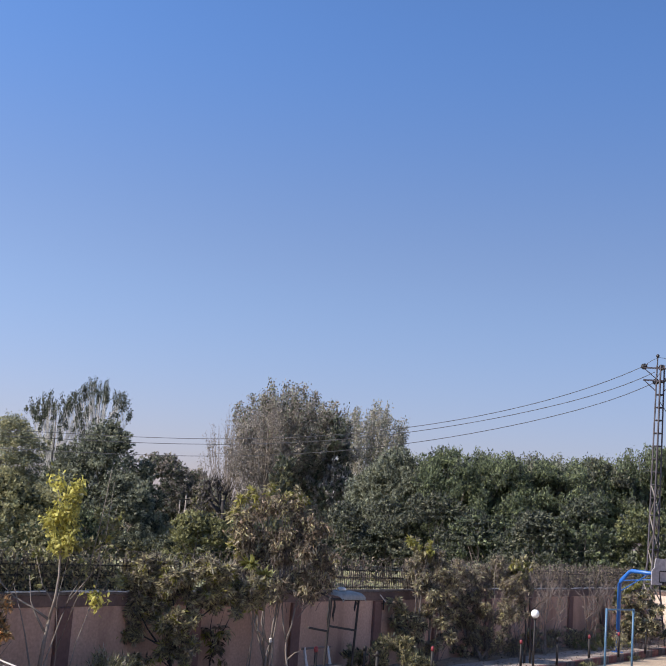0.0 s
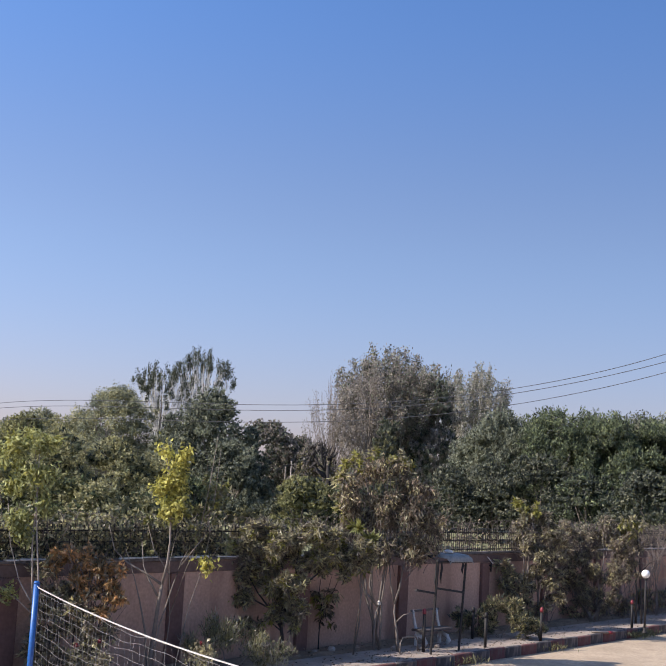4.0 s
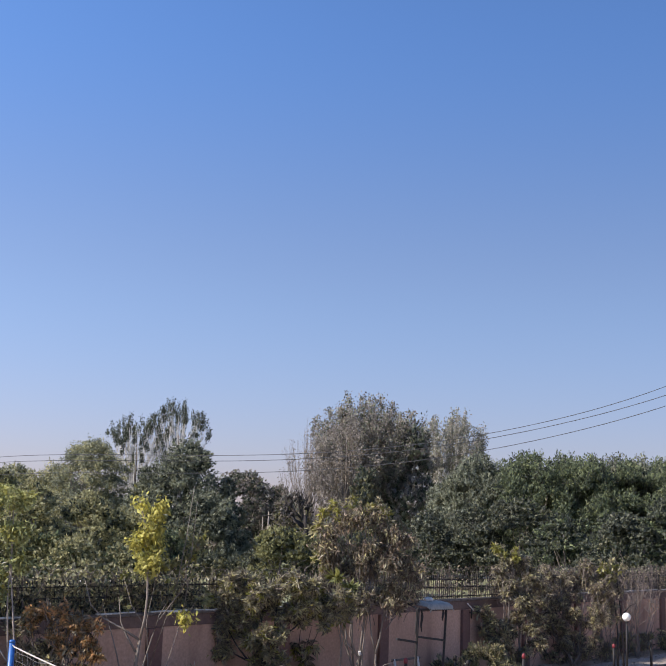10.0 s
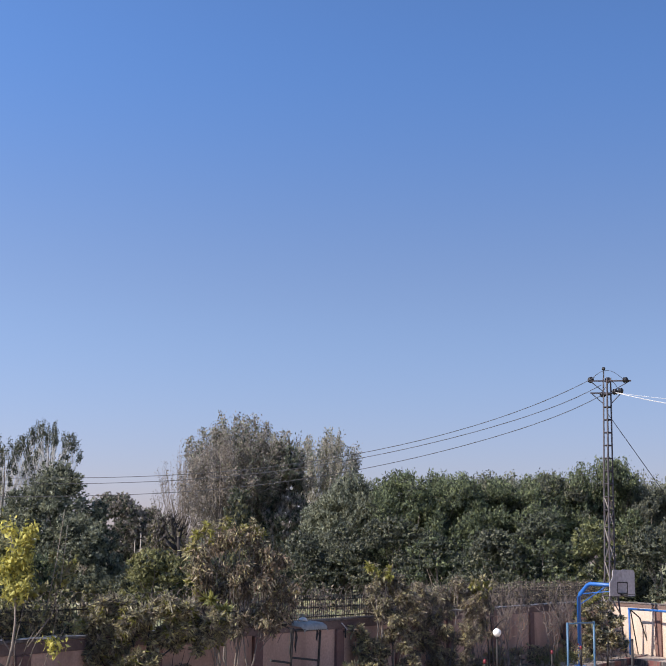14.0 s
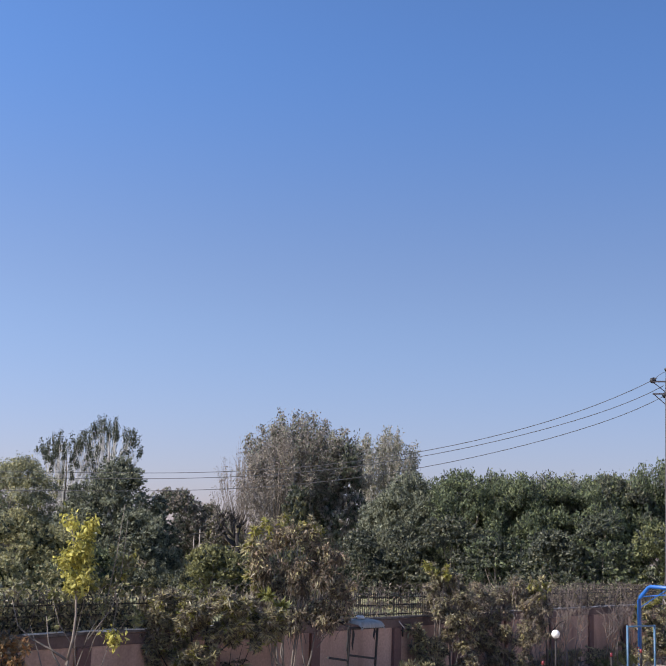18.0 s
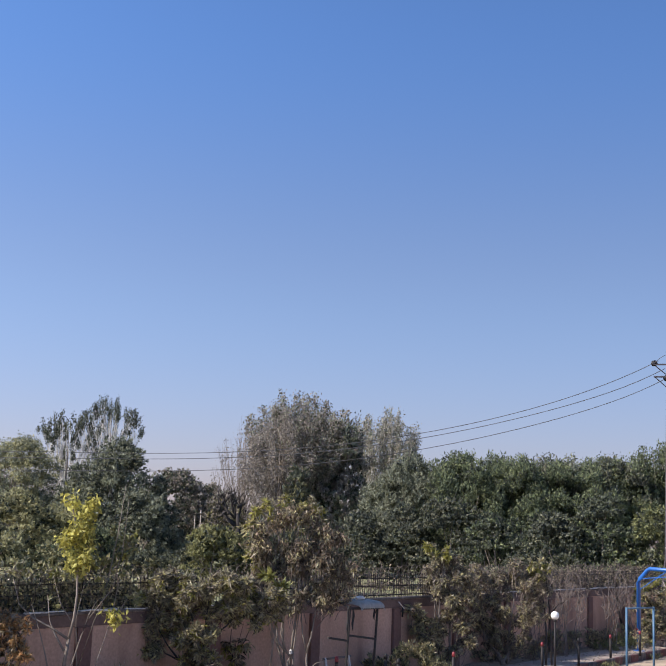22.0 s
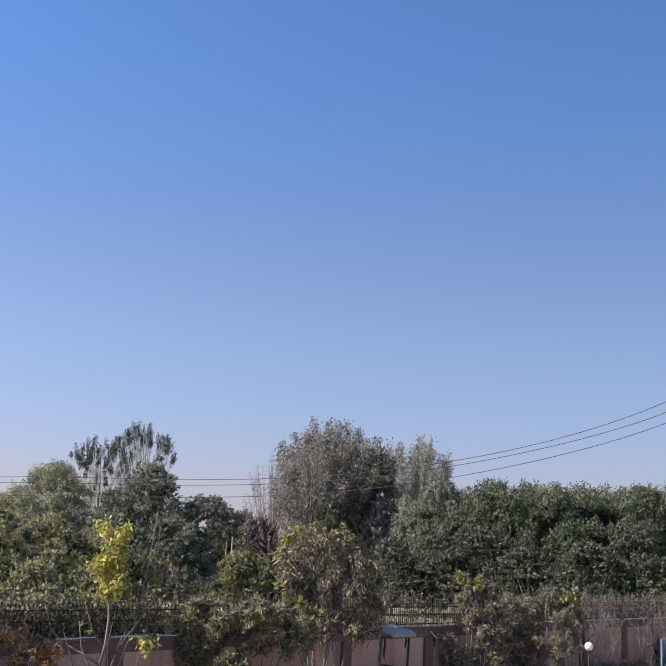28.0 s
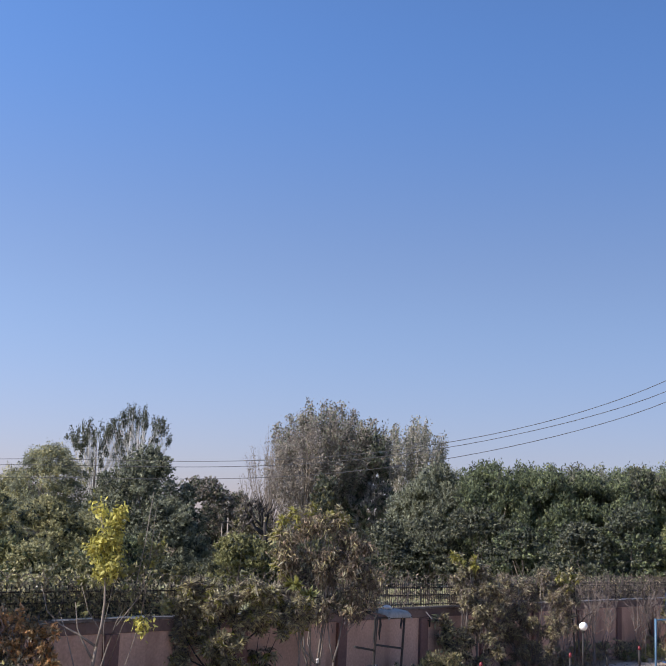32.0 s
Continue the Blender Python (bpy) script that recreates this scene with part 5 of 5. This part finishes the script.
shrub("small_shrub", (0.38, 32.1, 0.12), spread((0.06, -0.7, 2.95, 0.2), (0.1, -0.7, 2.5, 0.18), (-0.15, -0.7, 3.2, 0.18), (-0.02, -0.6, 2.25, 0.13), (0.28, -0.6, 2.85, 0.15)), [(L_PALEGREEN, 0.6), (L_YELLOWGREEN, 0.4)], "slim shrub with light yellow-green rosettes of leaves", 300, 0.25, 318, r=0.02, aspect=0.26, whorl=0.95, per=12)
shrub("small_shrub", (-0.55, 32.65, 0.12), spread((0.0, 0, 1.4, 0.2), (0.25, 0, 1.42, 0.15), (-0.2, 0, 1.32, 0.15), (0.02, 0, 0.95, 0.17), (0.18, 0, 0.7, 0.12), (-0.1, 0, 0.65, 0.12)), [(L_DRYSHRUB, 0.5), (L_YELLOWGREEN, 0.3), (L_SHRUB, 0.2)], "small spindly shrub with drooping leaves", 420, 0.19, 308, r=0.02, droop=0.9, aspect=0.24, whorl=0.9, bark=M_BARK_DARK,
      stem=[[(-0.12, 0, -0.05), (-0.12, 0, 0.6), (0.0, 0, 1.3), (0.15, 0, 2.0)], [(-0.05, 0, 1.0), (-0.18, 0, 1.5), (-0.14, 0, 2.0)], [(0.0, 0, 1.2), (0.2, 0, 1.55), (0.42, 0, 2.1)]])
shrub("low_bush", (-2.5, 28.2, 0.12), spread((-0.7, 0, 0.6, 0.45), (0.0, 0, 0.7, 0.45), (0.65, 0, 0.5, 0.4), (-0.35, 0, 1.0, 0.3), (1.0, 0.3, 0.45, 0.3)), [(L_SAGE, 0.4), (L_OLIVE, 0.35), (L_PALE, 0.25)], "low feathery grey-green bush", 5600, 0.14, 309, r=0.012, aspect=0.13, droop=-0.8, whorl=0.3)
shrub("low_bush", (4.7, 37.6, 0.12), spread((-1.3, 0, 0.45, 0.36), (-0.6, 0, 0.6, 0.5), (0.1, 0, 0.7, 0.5), (0.7, 0, 0.55, 0.45), (-0.3, 0, 1.0, 0.3), (0.4, 0, 1.0, 0.26), (1.05, 0, 0.4, 0.4)), [(L_SHRUB, 0.5), (L_DARK, 0.25), (L_OLIVE, 0.25)], "low dark green weeds by the footpath", 6800, 0.12, 310, r=0.012, aspect=0.28, droop=-0.3)
shrub("large_bush", (6.19, 40.9, 0.12), spread((-0.35, 0, 3.5, 0.36), (0.3, 0, 3.4, 0.42), (-0.25, 0, 2.85, 0.45), (0.55, 0, 2.8, 0.5), (0.2, 0, 2.2, 0.5), (0.8, 0, 2.0, 0.5), (0.1, 0, 1.5, 0.45), (0.6, 0, 1.2, 0.5), (0.2, 0, 0.8, 0.4)),
      [(L_DULL, 0.5), (L_SHRUB, 0.5)], "large dull olive-brown bush against the wall", 14500, 0.14, 311, r=0.04, aspect=0.27, droop=0.5, hollow=0.5, twigs=170, bark=M_BARK)
shrub("leafy_shrub", (5.45, 40.3, 0.12), spread((-0.35, 0, 1.95, 0.24), (0.05, 0, 1.8, 0.28), (-0.3, 0, 1.4, 0.3), (0.2, 0, 1.35, 0.3), (-0.1, 0, 0.95, 0.28), (0.35, 0, 0.85, 0.26)),
      [(L_SHRUB, 0.75), (L_DRYSHRUB, 0.25)], "small shrub with long dark green rosettes", 1500, 0.22, 361, r=0.025, aspect=0.26, droop=0.4, whorl=0.92)
shrub("large_bush", (8.87, 44.3, 0.12), spread((-1.2, 0, 3.2, 0.42), (-0.5, 0, 3.15, 0.45), (0.3, 0, 3.25, 0.45), (1.0, 0, 3.0, 0.42), (-1.0, 0, 2.5, 0.5), (-0.2, 0, 2.4, 0.5), (0.7, 0, 2.4, 0.5), (1.4, 0, 2.6, 0.4), (-0.8, 0, 1.7, 0.5), (0.1, 0, 1.6, 0.5), (0.9, 0, 1.6, 0.45), (1.5, 0, 1.9, 0.32), (-0.4, 0, 0.9, 0.45), (0.5, 0, 0.8, 0.42), (-1.3, 0, 1.1, 0.4)),
      [(L_DULL, 0.6), (L_DRYSHRUB, 0.1), (L_SHRUB, 0.3)], "large withered bush of olive-brown leaves and twigs against the wall", 20000, 0.135, 312, r=0.04, aspect=0.26, droop=0.5, hollow=0.5, twigs=320, bark=M_BARK)
shrub("yellow_shoots", (5.9, 40.7, 0.12), spread((-0.2, 0, 4.0, 0.28), (0.25, 0, 3.9, 0.25)), [(L_YELLOWGREEN, 0.6), (L_SHRUB, 0.4)], "yellow-green shoots above the large bush", 520, 0.16, 313, r=0.02)
shrub("yellow_shoots", (10.15, 44.3, 0.12), spread((-0.3, 0, 3.6, 0.3), (0.25, 0, 3.55, 0.28), (0.0, 0, 3.2, 0.3)), [(L_YELLOWGREEN, 0.45), (L_SHRUB, 0.55)], "yellow-green shoots above the large bush", 900, 0.17, 315, r=0.02, bark=M_BARK_DARK,
      stem=[(0.045, [(0.28, 0, -0.05), (0.30, 0, 0.9), (0.26, 0, 1.7), (0.1, 0, 2.8), (0.0, 0, 3.4)]), (0.04, [(0.5, 0, -0.05), (0.46, 0, 0.9), (0.42, 0, 1.8), (0.3, 0, 2.8), (0.25, 0, 3.5)]), (0.025, [(0.4, 0, 1.8), (0.75, 0, 2.2), (1.0, 0, 2.3)])])
shrub("green_bush", (17.9, 54.2, 0.12), spread((-0.4, 0, 2.2, 0.5), (0.3, 0, 2.1, 0.5), (-0.2, 0, 1.4, 0.6), (0.5, 0, 1.2, 0.6), (0.1, 0, 0.7, 0.6), (-0.9, 0, 1.9, 0.4), (0.9, 0, 1.6, 0.4), (-0.7, 0, 1.0, 0.45), (0.95, 0, 0.8, 0.4)), [(L_SHRUB, 0.5), (L_DULL, 0.25), (L_DARK, 0.25)], "dark green bush by the lattice pole", 6500, 0.16, 314, r=0.03, twigs=60)
shrub("yellow_shoots", (17.6, 54.3, 0.12), spread((-0.5, 0, 2.5, 0.22), (0.0, 0, 2.65, 0.22), (0.5, 0, 2.45, 0.2)), [(L_YELLOWGREEN, 0.6), (L_SHRUB, 0.4)], "yellow-green shoots above the dark bush", 500, 0.17, 316, r=0.02)
for i, (x, y, w) in enumerate(((10.6, 46.4, 0.6), (11.9, 48.2, 0.6), (12.7, 49.4, 0.7), (14.9, 51.6, 0.6), (16.6, 54.2, 0.6))):
    rng = np.random.default_rng(330 + i)
    t = thing("bare_shrub", (x, y, 0.12), "nearly leafless shrub with grey twigs", "shrub", BED)
    for k in range(7):
        e = Vector((rng.uniform(-w, w), rng.uniform(-0.3, 0.3), rng.uniform(2.0, 3.5)))
        m1 = Vector((e.x * 0.5, e.y * 0.4, e.z * 0.4)) + Vector(rng.normal(size=3)) * 0.06
        g = Geo().tube([(rng.uniform(-0.35, 0.35), rng.uniform(-0.15, 0.15), -0.05), m1, e], [0.016, 0.013, 0.005], 5)
        for _ in range(9):
            b0 = m1.lerp(e, rng.uniform(0, 0.9))
            b1 = b0 + Vector((rng.uniform(-0.4, 0.4), rng.uniform(-0.3, 0.3), rng.uniform(0.15, 0.6)))
            bm_ = b0.lerp(b1, 0.5) + Vector((0.02, 0, 0.03))
            g.tube([b0, bm_, b1], [0.012, 0.009, 0.004], 4)
            for _ in range(3):
                c0 = bm_.lerp(b1, rng.uniform(0, 0.8))
                g.tube([c0, c0 + Vector((rng.uniform(-0.25, 0.25), rng.uniform(-0.15, 0.15), rng.uniform(0.02, 0.3)))], [0.006, 0.003], 3, False)
        part("branch", g, M_TWIG, t)

for i, (s_at, n_at, w) in enumerate(((25.0, 0.6, 0.9), (27.6, 0.6, 0.8), (30.2, 0.7, 0.9), (33.5, 0.6, 0.8), (37.0, 0.7, 0.9), (40.5, 0.7, 0.9))):
    at = by_wall(s_at, n_at, 0.12)
    shrub("low_bush", tuple(at), [(-0.6 * w, 0, 0.35, 0.35), (0.0, 0, 0.5, 0.4), (0.6 * w, 0.2, 0.4, 0.38), (0.2, 0, 0.8, 0.25)], [(L_SHRUB, 0.6), (L_DULL, 0.4)], "low green plants at the foot of the wall", 1500, 0.12, 350 + i, r=0.012)

# creepers on the railing
for s0, s1, n, mats, nm in ((-3.0, 6.6, 13000, ((L_DARK, 0.3), (L_SHRUB, 0.7)), "dark green creeper hanging on the railing"), (21.0, 45.0, 7000, ((L_DULL, 1.0),), "dry brown creeper tangled in the railing"), (11.0, 20.5, 900, ((L_DULL, 1.0),), "sparse dry creeper tangled in the railing")):
    rng = np.random.default_rng(int(s0 * 10) + 400)
    for mat, share in mats:
        k = int(n * share)
        c = np.stack([rng.uniform(s0, s1, k), rng.normal(0.22, 0.10, k), WALL_H + 0.08 + np.abs(rng.normal(0.30, 0.28, k))], 1)
        me = leaf_mesh("creeper", c, rng.normal(size=(k, 3)), 0.11 * rng.uniform(0.6, 1.3, k), 0.5, mat, rng, 0.3)
        ob = part("creeper", me, mat)
        ob.matrix_world = Matrix.Translation(WALL_AT) @ turn(WALL_TURN)
        tagged(ob, nm, "creeper", kind="stuff")
    g = Geo()
    for _ in range(620 if s0 > 20 else 120):
        s = rng.uniform(s0, s1)
        p = Vector((s, 0.16 + rng.uniform(-0.1, 0.15), WALL_H + 0.05))
        q = p + Vector((rng.uniform(-0.6, 0.6), rng.uniform(-0.1, 0.1), rng.uniform(0.35, 1.15)))
        g.tube([p, p.lerp(q, 0.5) + Vector((rng.uniform(-0.15, 0.15), 0, 0.05)), q], [0.012, 0.010, 0.005], 4, False)
    ob = part("dry_vines", g, M_TWIG)
    ob.matrix_world = Matrix.Translation(WALL_AT) @ turn(WALL_TURN)
    tagged(ob, "dry vine stems tangled through the railing", "vine", kind="stuff")

# weeds and grass in the kerb joints, and fallen leaves
rng = np.random.default_rng(500)
spots = [(9.5, 0.5), (24.0, 0.9), (24.8, 0.7), (29.6, 0.8), (18.0, 0.3), (13.0, 0.3), (35.0, 0.6)]
c, ax = [], []
for s_at, amount in spots:
    k = int(300 * amount)
    along = rng.normal(s_at, 0.35, k)
    c.append(np.stack([along, -3.05 - np.abs(rng.normal(0, 0.22, k)), -0.06 + rng.uniform(0, 0.16, k)], 1))
    ax.append(rng.normal(size=(k, 3)) * 0.5 + np.array([0, -0.2, 1.0]))
c, ax = np.concatenate(c), np.concatenate(ax)
weeds = part("kerb_weeds", leaf_mesh("kerb_weeds", c, ax, 0.15 * rng.uniform(0.6, 1.3, len(c)), 0.16, L_OLIVE, rng), L_OLIVE)
weeds.matrix_world = Matrix.Translation(WALL_AT) @ turn(WALL_TURN)
tagged(weeds, "dry green weeds growing along the kerb", "weeds", kind="stuff")
k = 3600
c = np.stack([rng.uniform(-8, 44, k), -rng.uniform(0.2, 3.0, k) ** 1.0, np.zeros(k)], 1)
c[:, 2] = np.where(c[:, 1] < -3.05, -0.105, np.where(c[:, 1] < -1.15, 0.155, 0.20))
litter = part("fallen_leaves", leaf_mesh("fallen_leaves", c, rng.normal(size=(k, 3)) * np.array([1, 1, 0.12]), 0.07 * rng.uniform(0.5, 1.3, k), 0.5, L_DRYSHRUB, rng), L_DRYSHRUB)
litter.matrix_world = Matrix.Translation(WALL_AT) @ turn(WALL_TURN)
tagged(litter, "fallen brown leaves on the footpath", "leaves", kind="stuff")

t = thing("black_stake", (15.14, 42.38, -0.115), "tall black steel stake at the court's edge", "post")
part("shaft", Geo().tube([(0, 0, 0), (0.02, 0, 1.9)], 0.05, 8), M_BLACKPIPE, t, smooth=True)
part("cap", Geo().lathe((0.02, 0, 1.9), [(0.055, 0), (0.05, 0.05), (0.02, 0.07)], 8), M_BLACKPIPE, t, smooth=True)

# roses
for i, (x, y, z) in enumerate(((-5.05, 24.3, 0.12), (-3.2, 26.2, 0.12), (15.9, 50.6, 0.12))):
    rng = np.random.default_rng(600 + i)
    t = thing("rose_bush", (x, y, z), "small rose bush with a few red blooms", "shrub", "rose bushes")
    lob = [(rng.uniform(-0.3, 0.3), rng.uniform(-0.2, 0.2), rng.uniform(0.4, 0.85), 0.22) for _ in range(5)]
    stems(None, lob, 0.014, M_TWIG, t, rng)
    c, a, sz, f = foliage(rng, lob, 420, 0.14, 0.08)
    part("leaves", leaf_mesh("leaves", c, a, sz, 0.6, L_SHRUB, rng), L_SHRUB, t)
    for l in lob[:2 - (i > 0)]:
        c, a, sz, f = foliage(rng, [(l[0], l[1] - 0.1, l[2] + 0.2, 0.03)], 63, 0.015, 0.05)
        part("bloom", leaf_mesh("bloom", c, a, sz, 0.9, M_RED, rng), M_RED, t, "red rose bloom")

# stones at the foot of the shrubs
for i, (x, y, r) in enumerate(((-0.31, 32.33, 0.11), (1.35, 33.2, 0.10), (0.35, 33.0, 0.09), (2.1, 33.7, 0.11), (-0.75, 31.85, 0.08), (2.6, 34.3, 0.09))):
    rng = np.random.default_rng(640 + i)
    g = Geo().ball((0, 0, r * 0.55), r, 10, 7, 0.75)
    g.v = [v * rng.uniform(0.86, 1.1) for v in g.v]
    ob = part("stone", g, M_WHITE if i == 0 else M_CONCRETE)
    ob.location = (x, y, 0.14)
    tagged(ob, "whitewashed rough stone at the edge of the bed" if i == 0 else "rough grey stone at the edge of the bed", "stone", "stones by the bed")

# low pipe hoop on the footpath
t = thing("pipe_hoop", (1.75, 33.05, 0.145), "low bent grey pipe hoop on the footpath", "hoop")
d = Vector((0.6, 0.8, 0))
part("pipe", Geo().tube([d * -0.42, d * -0.42 + Vector((0, 0, 0.26)), d * -0.30 + Vector((0, 0, 0.40)), d * 0.30 + Vector((0, 0, 0.40)), d * 0.42 + Vector((0, 0, 0.26)), d * 0.42], 0.022, 8), M_BARK, t, smooth=True)

# fallen pipe with a red end, lying over the kerb, and a scrap of paper on the footpath
p, q = Vector((8.02, 39.97, 0.225)), Vector((8.76, 40.35, 0.19))
t = thing("fallen_pipe", p, "grey pipe with a red painted end lying over the kerb", "pipe")
d = q - p
part("pipe", Geo().tube([(0, 0, 0), d * 0.8], 0.035, 8), M_BARK, t, smooth=True)
part("tip", Geo().tube([d * 0.8, d], [0.05, 0.055], 8), M_RED, t, "red painted end", smooth=True)

for i, (x, y, w) in enumerate(((15.5, 52.0, 0.5), (14.7, 51.3, 0.4), (16.6, 53.0, 0.5))):
    shrub("low_bush", (x, y, 0.145), [(-w, 0, 0.25, 0.22), (0, 0, 0.32, 0.26), (w, 0, 0.25, 0.22)], [(L_LIGHT, 0.7), (L_MOSS, 0.3)], "bright green weeds beside the footpath", 700, 0.11, 380 + i, r=0.01, aspect=0.3, droop=-0.2)

# pale rod and a dark stub of pipe fixed to a pilaster's head
t = thing("wall_bracket", by_wall(18.95, 0.06, 2.1), "dark pipe stub with a pale rod on the wall's pilaster", "bracket")
t.rotation_euler = (0, 0, radians(WALL_TURN))
part("pipe", Geo().tube([(0.16, -0.10, -0.14), (0.16, -0.10, 0.22)], 0.03, 8), M_BLACKPIPE, t, smooth=True)
part("rod", Geo().tube([(-0.14, -0.13, 0.34), (0.20, -0.15, 0.12)], 0.018, 6), M_LIME, t, "pale slanting rod")
part("clip", Geo().box((0.16, -0.06, 0.05), (0.08, 0.06, 0.04), bevel=0.004), M_BLACKPIPE, t)

# dark leaning trunk between the bare shrubs
t = thing("leaning_tree", by_wall(38.5, 0.6, 0.12), "thin dark leafless trunk leaning along the wall", "tree", BED)
way_along = Vector((math.cos(radians(WALL_TURN)), math.sin(radians(WALL_TURN)), 0))
rng = np.random.default_rng(91)
run = [Vector((0, 0, -0.1))] + [way_along * a + Vector((0, 0, z)) for a, z in ((-0.25, 0.7), (-0.7, 1.5), (-1.05, 2.2), (-1.3, 3.0))]
part("trunk", Geo().tube(run, [0.07, 0.06, 0.05, 0.035, 0.012], 7), M_BARK_DARK, t, smooth=True)
for k in range(7):
    b = run[2].lerp(run[4], k / 7)
    e = b + way_along * rng.uniform(-0.9, 0.9) + Vector((0, 0, rng.uniform(0.3, 0.9)))
    part("branch", Geo().tube([b, b.lerp(e, 0.5) + Vector((0, 0, 0.08)), e], [0.022, 0.016, 0.005], 5), M_TWIG, t, smooth=True)
